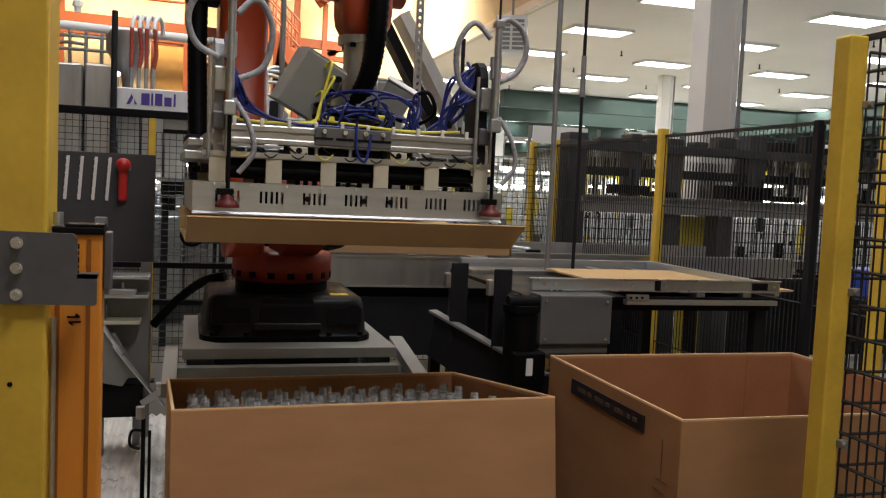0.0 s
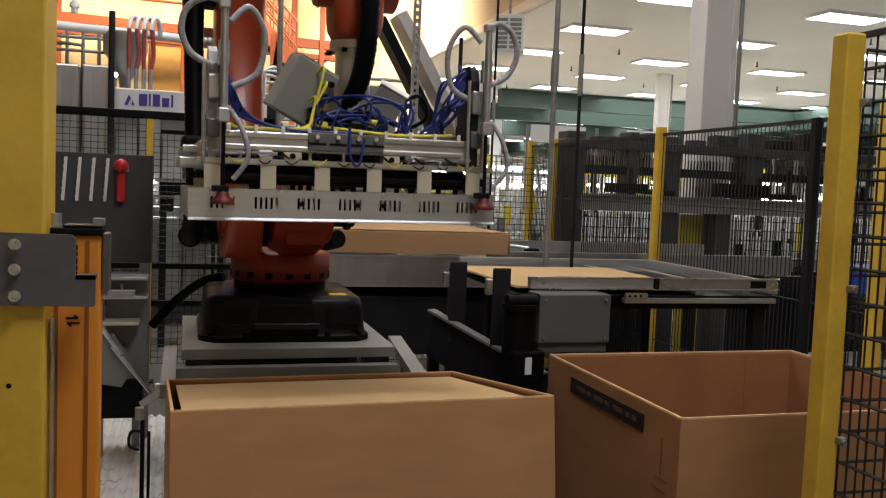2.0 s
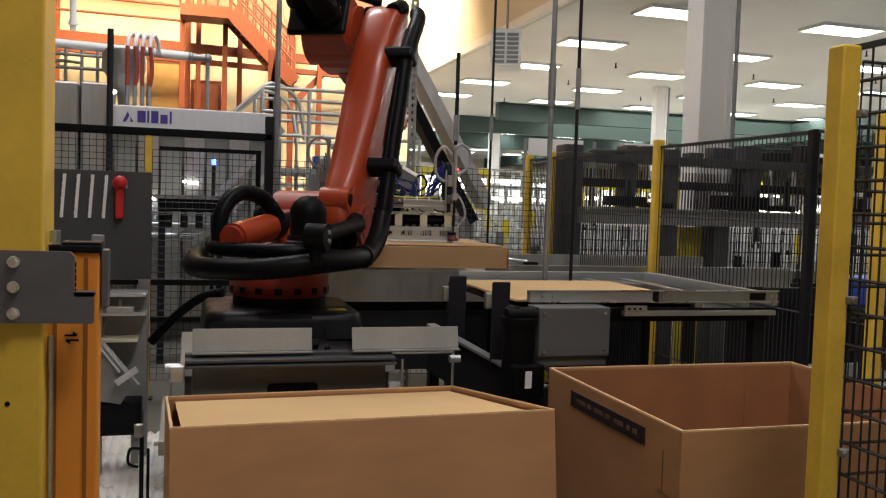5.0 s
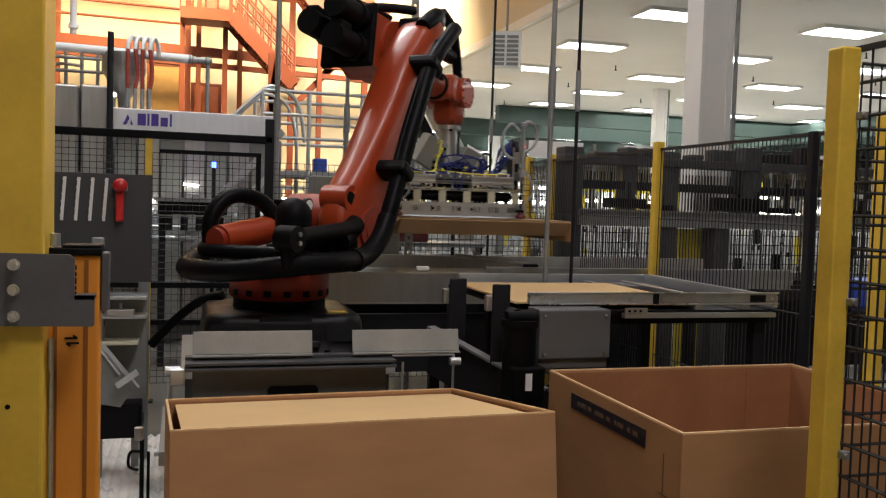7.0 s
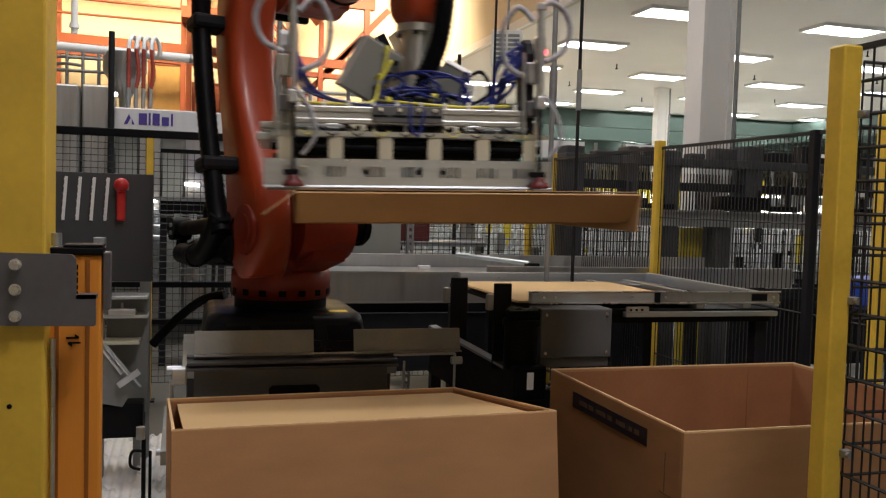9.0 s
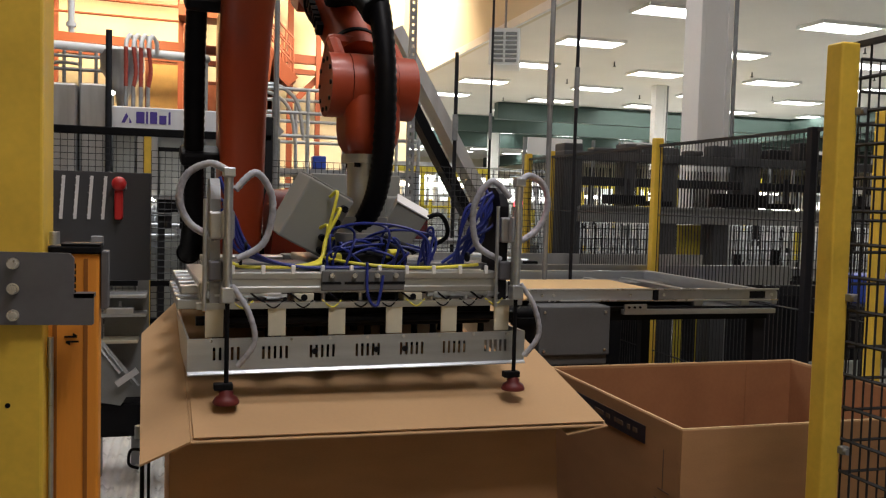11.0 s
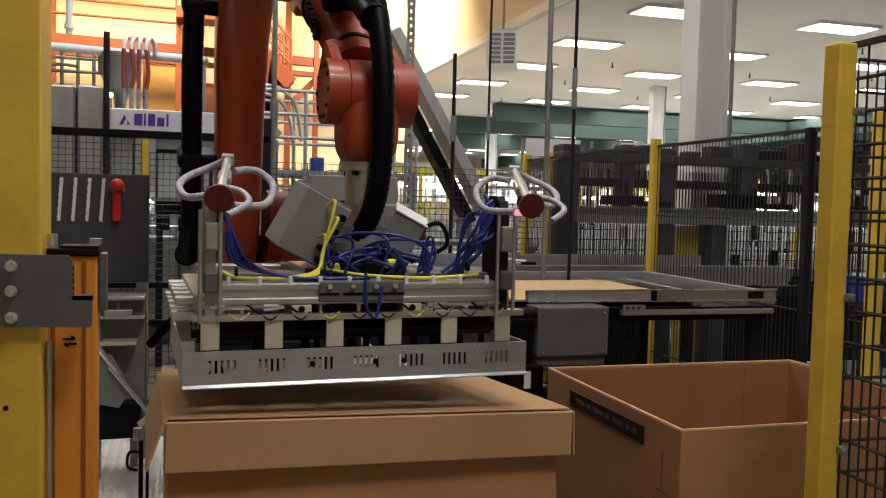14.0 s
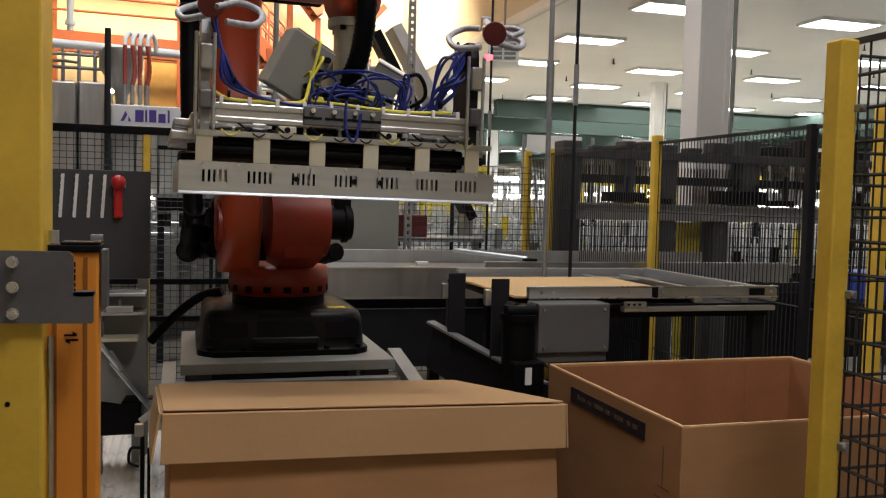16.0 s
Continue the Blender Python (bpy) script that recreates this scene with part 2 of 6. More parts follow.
    def mesh(self, name):
        me = bpy.data.meshes.new(name)
        me.from_pydata([tuple(p) for p in self.v], [], self.f)
        me.polygons.foreach_set("use_smooth", self.smooth)
        me.update()
        bm = bmesh.new()
        bm.from_mesh(me)
        bmesh.ops.recalc_face_normals(bm, faces=bm.faces[:])
        bm.to_mesh(me)
        bm.free()
        return me


def part(name, shape, mat, parent=None, label="", m=None):
    me = shape.mesh(name)
    me.materials.append(mat)
    ob = new(name, me)
    if m is not None:
        ob.matrix_basis = m
    if parent is not None:
        ob.parent = parent
    return tagged(ob, label)


def thing(name, label, category, m=None, group="", kind=""):
    ob = new(name)
    ob.empty_display_size = 0.1
    if m is not None:
        ob.matrix_basis = m
    return tagged(ob, label, category, group, kind)


def solid(name, shape, mat, label, category="", kind="", group="", m=None):
    return tagged(part(name, shape, mat, None, "", m), label, category, group, kind)


# ---- the hall ----
solid("floor_hall", Shape().box(5.9, 46, -6, 62, -0.2, 0.0), HALL_FLOOR, "pale epoxy floor of the bottling hall", kind="structure")
solid("floor", Shape().box(-16, 5.9, -6, 62, -0.2, 0.0), FLOOR, "grey sealed concrete factory floor", kind="structure")
solid("ceiling", Shape().box(5.9, 46, -6, 62, 4.9, 5.05), CEILING, "low off-white ceiling over the bottling hall", kind="structure")
solid("ceiling_high", Shape().box(-16, 5.9, -6, 24.4, 9.2, 9.4), CEILING, "high ceiling over the robot bay", kind="structure")
solid("wall_fascia", Shape().box(5.75, 5.9, -6, 24.0, 4.9, 9.2), WALL, "cream fascia wall above the low ceiling's edge", kind="structure")
solid("trim_fascia", Shape().box(5.68, 5.748, -6, 24.0, 4.86, 5.02), WHITE, "white trim along the fascia's lower edge", kind="structure")
solid("wall_back", Shape().box(-16, 5.9, 24.0, 24.4, 0, 9.2), WALL, "cream painted back wall in sodium light", kind="structure")
solid("wall_left", Shape().box(-16.3, -16, -6, 24.4, 0, 9.2), WALL, "cream painted side wall", kind="structure")
solid("wall_rear", Shape().box(-16, 46, -6.3, -6, 0, 9.2), WALL, "cream painted wall of the hall", kind="structure")
solid("wall_right", Shape().box(46, 46.3, -6, 62, 0, 5.0), WALL, "cream painted far side wall", kind="structure")
solid("wall_far", Shape().box(5.9, 46, 62, 62.3, 0, 5.0), WALL, "pale far wall of the bottling hall", kind="structure")
solid("wall_return", Shape().box(5.9, 6.15, 27.2, 62, 0, 4.9), WALL, "cream return wall of the bottling hall", kind="structure")

# doors and steelwork on the back wall
for x, z, w, h, mat, lab in ((-0.62, 3.0, 0.72, 2.0, DOOR_TAN, "tan upper-level door in the cream wall"), (0.42, 2.6, 0.62, 1.95, DOOR_RED, "red-brown upper-level door in the cream wall")):
    d = thing("wall_door", lab, "door", pose(x, 24.0, z))
    part("door_leaf", Shape().box(-w / 2, w / 2, -0.05, 0.02, 0, h, 0.01), mat, d)
    part("door_frame", Shape().box(-w / 2 - 0.08, -w / 2, -0.07, 0.02, 0, h + 0.08).box(w / 2, w / 2 + 0.08, -0.07, 0.02, 0, h + 0.08).box(-w / 2, w / 2, -0.07, 0.02, h, h + 0.08), RUST_RED, d, "red-brown steel door frame")


def steelwork():
    s = thing("mezzanine_steelwork", "orange-red steel beams and posts before the back wall", "steelwork", pose(0, 22.8, 0))
    for z, h in ((5.27, 0.22), (4.95, 0.12), (6.9, 0.3), (7.9, 0.25)):
        part("beam", Shape().bar((-9, 0, z + 0.22), (4.6, 0, z - 0.12), 0.18, h), RUST_RED, s)
    for x in (-7.5, -3.05, -0.05, 2.5, 4.4):
        part("post", Shape().box(x - 0.07, x + 0.07, -0.08, 0.08, 0, 9.0), RUST_RED, s)
    for x, z in ((2.6, 5.0), (3.3, 5.8)):
        part("brace", Shape().bar((x, 0.1, z - 0.9), (x + 1.7, 0.1, z + 0.9), 0.1, 0.16), RUST_RED, s)
    for x0, x1 in ((1.55, 1.95), (2.15, 1.8)):
        part("raker", Shape().bar((x0 - 0.25, -2.2, 0), (x1, -2.2, 5.0), 0.14, 0.14), RUST_RED, s)
    part("rail", Shape().rod((-9, -0.3, 5.95), (0.0, -0.3, 5.85), 0.03).rod((-9, -0.3, 6.3), (0.0, -0.3, 6.2), 0.03).rod((-9, -0.3, 6.62), (0.0, -0.3, 6.52), 0.03), RUST_RED, s)


steelwork()


def stair(x0, z0, x1, z1, y):
    """A steel flight from (x0, z0) at its head to (x1, z1) at its foot."""
    s = thing("steel_staircase", "orange-red steel staircase with railings against the back wall", "staircase", pose(0, y, 0))
    for dy in (-0.4, 0.4):
        part("stringer", Shape().bar((x0, dy, z0), (x1, dy, z1), 0.06, 0.34), RUST_RED, s)
        rails = Shape()
        for h in (0.45, 0.75, 1.05):
            rails.rod((x0, dy, z0 + h), (x1, dy, z1 + h), 0.025, n=6)
        for i in range(9):
            k = i / 8
            rails.rod((x0 + (x1 - x0) * k, dy, z0 + (z1 - z0) * k), (x0 + (x1 - x0) * k, dy, z0 + (z1 - z0) * k + 1.05), 0.022, n=6)
        part("railing", rails, RUST_RED, s)
    n = 14
    for i in range(n):
        k = (i + 0.5) / n
        part("tread", Shape().box(-0.13, 0.13, -0.38, 0.38, -0.02, 0.02), RUST_RED, s, m=pose(x0 + (x1 - x0) * k, 0, z0 + (z1 - z0) * k))
    for px in (x0 - 1.1, x0 - 0.1, x1):
        part("support_post", Shape().box(px - 0.06, px + 0.06, 0.3, 0.42, 0, (z0 if px < x1 else z1)), RUST_RED, s)
    part("landing", Shape().box(x0 - 1.15, x0, -0.45, 0.45, z0 - 0.16, z0 + 0.1), RUST_RED, s)
    lr = Shape()
    for h in (0.45, 0.75, 1.05):
        lr.rod((x0 - 1.15, -0.4, z0 + h), (x0, -0.4, z0 + h), 0.025, n=6)
    for i in range(5):
        lr.rod((x0 - 1.15 + i * 0.28, -0.4, z0), (x0 - 1.15 + i * 0.28, -0.4, z0 + 1.05), 0.022, n=6)
    part("landing_rail", lr, RUST_RED, s)
    return s


stair(0.92, 5.95, 2.42, 4.42, 21.8)
stair(1.3, 8.5, 3.2, 6.2, 22.3)

# white process pipe and red flexible hoses over the blowing machine
pipe = thing("process_pipe", "white insulated pipe with elbows over the machine", "pipe", pose(0, 10.6, 0))
part("pipe_run", Shape().rod((-4.5, 0, 3.35), (0.02, 0, 3.232), 0.05, n=20), WHITE, pipe)
part("pipe_end", Shape().rod((0.0, 0, 3.232), (0.2, 0, 3.226), 0.035, n=16).ball((0.0, 0, 3.232), 0.053).ball((0.2, 0, 3.226), 0.05).rod((0.2, 0, 3.226), (0.2, 0, 2.5), 0.022), GALV, pipe)
part("riser", Shape().rod((-1.25, 0, 3.42), (-1.25, 0, 4.6), 0.035).rod((-1.25, 0, 3.48), (-1.25, 0, 3.53), 0.055), WHITE, pipe)
for i in range(4):
    x = -0.66 + i * 0.078
    h = thing("hose_loop", "red flexible hose looped over the pipe", "hose", pose(x, 10.35, -0.075), group="red hoses over the machine")
    part("flexible_hose", Shape().tube([(0, 0, 2.90), (0.025 * (i % 2), 0, 3.08), (0, -0.02, 3.34)], 0.021, n=8, ribs=0.2), HOSE_RED, h)
    part("pale_loop", Shape().tube([(0, -0.02, 3.33), (0.01, 0.0, 3.42), (0.04, 0.06, 3.48), (0.08, 0.12, 3.42), (0.085, 0.16, 3.3)], 0.022, n=8, ribs=0.2), WHITE, h, "pale braided hose loop")
    part("lower_pipe", Shape().rod((0, 0, 2.076), (0, 0, 2.92), 0.022), GALV, h)


def blower():
    s = thing("blow_moulding_machine", "stainless bottle blowing machine with a lettered header panel", "machine", pose(0, 10, 0))
    part("header_panel", Shape().box(-0.78, 0.95, -0.02, 0.25, 2.30, 2.575, 0.01), PANEL_STEEL, s, "brushed stainless header panel")
    for x, w, h in ((-0.53, 0.085, 0.125), (-0.43, 0.022, 0.13), (-0.39, 0.075, 0.13), (-0.295, 0.075, 0.095), (-0.20, 0.022, 0.135)):
        part("sign_bar", Shape().box(x, x + w, -0.025, -0.021, 2.40, 2.40 + h, 0.0015), SIGN_TEXT, s, "violet sign mark drawn as bars")
    part("emblem", Shape().prism([(-0.68, 2.40), (-0.645, 2.40), (-0.61, 2.47), (-0.63, 2.51)], "y", -0.026, -0.022).prism([(-0.60, 2.40), (-0.57, 2.40), (-0.60, 2.46)], "y", -0.026, -0.022), SIGN_TEXT, s, "violet triangular emblem")
    part("cabinet", Shape().box(-1.38, -1.12, -0.1, 0.6, 0.0, 2.78, 0.02), SHEET_STEEL, s)
    part("cabinet", Shape().box(-1.10, -0.80, 0.0, 0.6, 0.0, 2.80, 0.02), SHEET_STEEL, s)
    part("hopper", Shape().lathe([(0.05, 2.55), (0.07, 2.75), (0.24, 3.05), (0.24, 3.25)], 20, base=(-0.72, 0.7, 0)), SHEET_STEEL, s)
    for i in range(7):
        part("panel", Shape().box(-0.76 + i * 0.24, -0.55 + i * 0.24, 0.05, 0.10, 0.3, 2.29), SHEET_STEEL if i % 2 else CABINET_GREY, s)
    for k, (x, z) in enumerate(((0.02, 1.78), (-0.42, 1.60), (-1.6, 1.9))):
        part("lamp_tube", Shape().rod((x - 0.07, -0.12, z), (x + 0.09, -0.12, z - 0.01), 0.018), LAMP_GLOW, s, "lit white lamp tube")
    for x0, z0, x1, z1 in ((-0.1, 1.25, 0.75, 2.1), (0.05, 1.1, 0.9, 1.95)):
        part("chute", Shape().bar((x0, -0.25, z0), (x1, -0.25, z1), 0.05, 0.07), STEEL, s, "bright slanting chute")
    for x in (-0.6, -0.38, 0.12, 0.45, 0.8):
        part("tank", Shape().rod((x, -0.1, 0.7), (x, -0.1, 1.45), 0.08, n=16).ball((x, -0.1, 1.45), 0.08), STEEL, s)
    part("manifold", Shape().rod((-0.8, -0.2, 1.2), (1.0, -0.2, 1.2), 0.03).rod((-0.8, -0.2, 1.32), (1.0, -0.2, 1.32), 0.02), STEEL, s)
    part("inner_housing", Shape().box(-2.6, 1.05, 0.45, 1.0, 0.0, 2.34, 0.02), MID_GREY, s)
    part("lamp", Shape().ball((-0.76, -0.1, 2.70), 0.024), LAMP_GLOW, s)
    part("column", Shape().rod((-0.80, -0.12, 1.75), (-0.80, -0.12, 3.35), 0.032), DARK_GREY, s)
    pr = Shape()
    for i in range(6):
        pr.rod((-1.7 + i * 0.17, 0.9, 2.4), (-1.7 + i * 0.17, 0.9, 3.3), 0.02)
    pr.rod((-2.2, 0.9, 3.05), (-0.7, 0.9, 3.05), 0.02).rod((-2.2, 0.9, 3.2), (-0.9, 0.9, 3.2), 0.02)
    pr.tube([(-1.9, 0.8, 2.6), (-1.75, 0.8, 2.95), (-1.45, 0.8, 3.1), (-1.2, 0.8, 3.1)], 0.02)
    part("pipework", pr, GALV, s)


blower()

# ceiling lights, in rows
proto = thing("ceiling_light", "rectangular white ceiling light panel, lit", "ceiling light", pose(7.6, 15.95, 4.9), group="ceiling lights of the bottling hall")
part("diffuser", Shape().box(-0.60, 0.60, -0.30, 0.30, -0.055, -0.012), PANEL_GLOW, proto)
part("light_frame", Shape().box(-0.64, 0.64, -0.34, -0.302, -0.06, 0.0).box(-0.64, 0.64, 0.302, 0.34, -0.06, 0.0).box(-0.64, -0.602, -0.302, 0.302, -0.06, 0.0).box(0.602, 0.64, -0.302, 0.302, -0.06, 0.0), WHITE, proto)
for j in range(-2, 13):
    for i in range(0, 7):
        if (i, j) != (0, 0):
            copy_thing(proto, pose(7.62 + i * 3.28 - max(j, 0) * 0.06, 15.95 + j * 3.08, 4.9))

# sprinkler drops
drop = thing("sprinkler", "small dark ceiling sprinkler drop", "sprinkler", pose(9.2, 14.4, 4.9), group="ceiling sprinklers")
part("drop_pipe", Shape().rod((0, 0, -0.10), (0, 0, 0), 0.014, n=8).rod((0, 0, -0.115), (0, 0, -0.10), 0.032, n=10), DARK_GREY, drop)
for x, y in ((12.8, 14.4), (9.2, 18.0), (12.8, 18.0), (9.4, 21.0), (15.6, 17.2), (12.6, 23.0), (9.3, 25.5), (16.0, 21.5)):
    copy_thing(drop, pose(x, y, 4.9))

# columns and the green ceiling beams beyond
for x, y, w in ((5.13, 8.0, 0.37), (12.06, 21.0, 0.32), (22.0, 34.0, 0.4), (12.0, 34.0, 0.4)):
    c = thing("column", "white painted square hall column", "column", pose(x, y, 0), group="hall columns")
    top = 9.2 if x < 5.5 else 4.9
    part("shaft", Shape().box(-w / 2 + 0.03, w / 2 - 0.03, -w / 2 + 0.02, w / 2, 0, top, 0.02), WHITE, c)
    for x0 in (-w / 2, w / 2 - 0.06):
        part("corner_guard", Shape().box(x0, x0 + 0.06, -w / 2, -w / 2 + 0.05, 0, top, 0.006), WHITE, c)
    part("conduit", Shape().rod((w / 2 + 0.03, -w / 2, 0), (w / 2 + 0.03, -w / 2, 4.88), 0.022), GALV, c)
for y, z in ((26.5, 4.35), (31.0, 4.3), (38.0, 4.2)):
    solid("beam", Shape().box(9.5, 45, y, y + 0.35, z, 4.88), GREEN, "green painted steel ceiling beam", "beam", group="green beams")
solid("beam", Shape().box(20.5, 20.9, 20, 60, 4.2, 4.88), GREEN, "green painted steel ceiling beam", "beam", group="green beams")

# heater unit under the fascia
vent = thing("unit_heater", "white louvred heater unit hung beside the fascia", "heater", pose(5.08, 13.95, 3.97, 0, 0, -22))
part("casing", Shape().box(-0.26, 0.26, 0.0, 0.7, 0, 0.62, 0.02), WHITE, vent)
for i in range(7):
    part("slat", Shape().box(-0.21, -0.02, -0.02, 0.02, 0.05 + i * 0.075, 0.095 + i * 0.075).box(0.02, 0.21, -0.02, 0.02, 0.05 + i * 0.075, 0.095 + i * 0.075), MID_GREY, vent)
part("hanger", Shape().rod((0, 0.35, 0.62), (0, 0.35, 5.23), 0.02), GALV, vent)

# glowing panels added for bright spots, and lines of machines deep in the bottling hall
rng = random.Random(5)
for i in range(9):
    w = thing("far_window", "glowing strip panel deep in the hall", "window", pose(9.5 + i * 3.4, 44.0 + (i % 2) * 3, 1.75), group="far strip windows")
    part("pane", Shape().box(-1.25, 1.25, 0, 0.03, 0, 1.15), FAR_GLOW, w)
    part("frame", Shape().box(-1.35, 1.35, 0.031, 0.10, -0.1, 1.25), WHITE, w)


def far_machine(x, y, w, h, k):
    s = thing("bottling_machine", "distant grey bottling machine with guards and pipes", "machine", pose(x, y, 0), group="machines across the hall")
    part("body", Shape().box(-w / 2, w / 2, 0, 0.8, 0.2, h * 0.45, 0.03), MID_GREY if k % 2 else SHEET_STEEL, s)
    fr = Shape()
    for i in range(5):
        fr.box(-w / 2 + i * w / 4 - 0.03, -w / 2 + i * w / 4 + 0.03, -0.03, 0.03, h * 0.45, h)
    fr.box(-w / 2, w / 2, -0.04, 0.04, h - 0.08, h).box(-w / 2, w / 2, -0.03, 0.03, h * 0.7, h * 0.72)
    part("guard_frame", fr, STEEL if k % 3 else LEMON, s)
    bt = Shape()
    for i in range(int(w / 0.14)):
        bx = -w / 2 + 0.07 + i * 0.14
        bt.rod((bx, 0.1, h * 0.45), (bx, 0.1, h * 0.45 + 0.2 + 0.08 * (i % 3)), 0.035, 0.02, n=6)
        if i % 3 == 0:
            bt.rod((bx, 0.5, h * 0.5), (bx, 0.5, h * (0.7 + 0.25 * rng.random())), 0.025, n=6)
    part("bottle_row", bt, STEEL, s)
    part("lamp_strip", Shape().box(-w * 0.35, w * 0.35, 0.2, 0.3, h * 0.86, h * 0.89), LAMP_GLOW, s)
    part("leg", Shape().box(-w / 2, -w / 2 + 0.1, 0, 0.1, 0, 0.22), DARK_GREY, s)
    part("leg", Shape().box(w / 2 - 0.1, w / 2, 0, 0.1, 0, 0.22), DARK_GREY, s)


for k, (x, y, w, h) in enumerate(((3.6, 13.5, 2.2, 2.2), (6.4, 15.5, 2.6, 2.0), (4.6, 18.5, 2.6, 2.5), (8.8, 17.0, 3.0, 2.1), (9.6, 13.2, 3.0, 1.9), (8.0, 22.5, 3.2, 2.6), (12.6, 20.0, 3.2, 2.3),
                                 (12.0, 27.0, 3.6, 2.6), (17.0, 24.0, 4.0, 2.5), (20.0, 30.0, 4.0, 2.9), (14.0, 15.5, 3.2, 2.0), (2.0, 15.5, 1.8, 1.9))):
    far_machine(x, y, w, h, k)


# rows of bottles and rails on the conveyors across the hall
rows_ = Shape()
for k, (y, z) in enumerate(((8.75, 0.98), (9.3, 1.12), (9.9, 1.25), (10.9, 1.10), (12.2, 1.3), (13.6, 1.2), (15.0, 1.45))):
    for i in range(105):
        x = 2.2 + i * 0.075 * (1 + 0.09 * k) + rng.uniform(-0.015, 0.015)
        if rng.random() < 0.86:
            h = rng.uniform(0.14, 0.24)
            rows_.rod((x, y, z), (x, y, z + h * 0.7), 0.024, n=6, cap=False).rod((x, y, z + h * 0.7), (x, y, z + h), 0.022, 0.009, n=6)
tagged(solid("bottle_lines", rows_, PALE_BOTTLE, "rows of pale bottles on distant conveyors", "bottles"), kind="stuff")
cl = thing("conveyor_line", "steel bottle conveyors with rails across the hall", "conveyor", pose(0, 0, 0))
for y, z, x1 in ((8.75, 0.98, 10.2), (9.3, 1.12, 11.0), (9.9, 1.25, 11.4), (10.9, 1.10, 12.4), (12.2, 1.3, 13), (13.6, 1.2, 13.8), (15.0, 1.45, 14.6)):
    part("track", Shape().box(2.1, x1, y - 0.12, y + 0.12, z - 0.09, z - 0.002), STEEL, cl)
    for dz in (0.08, 0.16):
        part("guide_rail", Shape().rod((2.1, y - 0.11, z + dz), (x1, y - 0.11, z + dz), 0.008, n=6), STEEL, cl)
    for i in range(6):
        x = 2.4 + i * (x1 - 2.6) / 5
        part("stand", Shape().box(x - 0.03, x + 0.03, y - 0.03, y + 0.03, 0, z - 0.09), DARK_GREY, cl)
    for i in range(14):
        x = 2.5 + rng.random() * (x1 - 3)
        part("bracket", Shape().box(x - 0.04, x + 0.04, y - 0.16, y - 0.12, z - 0.08, z + rng.uniform(0.05, 0.3)), (DARK_GREY, MID_GREY, BLACK_PLASTIC, LEMON)[i % 4 if i % 7 else 3], cl)

# light platform with pale handrails behind the robot
def platform():
    s = thing("access_platform", "galvanised access platform with stair and pale handrails", "platform", pose(0, 11.5, 0))
    part("deck", Shape().box(0.75, 3.0, 0, 1.4, 1.95, 2.03), GALV, s)
    part("stair_stringer", Shape().bar((-0.4, 0.0, 1.0), (1.15, 0.0, 2.55), 0.06, 0.14), GALV, s)
    for y in (0.0, 1.3):
        r = Shape()
        for h in (2.45, 2.75, 3.05):
            r.rod((0.9, y, h), (3.0, y, h), 0.024)
        for x in (0.9, 1.5, 2.2, 3.0):
            r.rod((x, y, 0.0), (x, y, 3.05), 0.026)
        part("handrail", r, STEEL, s)
    part("stair_rail", Shape().tube([(-0.6, 0, 1.55), (0.1, 0, 2.25), (0.8, 0, 2.95), (1.05, 0, 3.1), (1.35, 0, 2.9), (1.45, 0, 2.4)], 0.025).tube([(-0.6, 0.9, 1.55), (0.1, 0.9, 2.25), (0.8, 0.9, 2.95), (1.05, 0.9, 3.1), (1.35, 0.9, 2.9), (1.45, 0.9, 2.4)], 0.025), STEEL, s)
    part("leg", Shape().box(0.8, 0.88, 0.0, 0.08, 0, 1.95), GALV, s)
    part("leg", Shape().box(2.9, 2.98, 0.0, 0.08, 0, 1.95), GALV, s)
    part("crate", Shape().box(1.62, 1.80, 0.3, 0.5, 2.03, 2.22, 0.02), BLUE_PLASTIC, s, "blue plastic crate")


platform()

# inclined conveyor in a clear tunnel
inc = thing("inclined_conveyor", "dark inclined bottle conveyor under a clear tunnel", "conveyor", pose(0, 9.0, 0))
part("trough", Shape().bar((1.85, 0, 3.35), (2.95, 0, 1.45), 0.25, 0.10), BLACK_PLASTIC, inc)
part("tunnel", Shape().bar((2.05, 0, 3.42), (3.1, 0, 1.62), 0.36, 0.11), PANEL_STEEL, inc, "pale translucent tunnel")
part("support", Shape().box(2.85, 2.95, -0.1, 0.1, 0, 1.5), GALV, inc)
inf = thing("infeed_conveyor", "dark low infeed conveyor behind the wire fence", "conveyor", pose(0.03, 8.9, 0))
part("body", Shape().box(-0.30, 0.34, -0.2, 0.2, 1.48, 1.62, 0.01), BLACK_PLASTIC, inf)
part("side_rail", Shape().box(-0.34, 0.38, -0.22, -0.205, 1.60, 1.64).box(-0.34, 0.38, -0.22, -0.205, 1.46, 1.475), GALV, inf)
for x in (-0.26, 0.28):
    part("leg", Shape().box(x - 0.03, x + 0.03, -0.1, -0.04, 0, 1.48), DARK_GREY, inf)
for i in range(4):
    part("motor", Shape().rod((-0.2 + i * 0.14, -0.16, 1.32), (-0.2 + i * 0.14, -0.16, 1.48), 0.035, n=12), DARK_GREY, inf)
sl = thing("signal_lamp", "blue signal lamp on a machine", "lamp", pose(0.25, 9.2, 0))
part("post", Shape().rod((0, 0, 0), (0, 0, 1.95), 0.02), DARK_GREY, sl)
part("lens", Shape().rod((0, 0, 1.95), (0, 0, 2.01), 0.022), LED_BLUE, sl)

# ---- fences ----


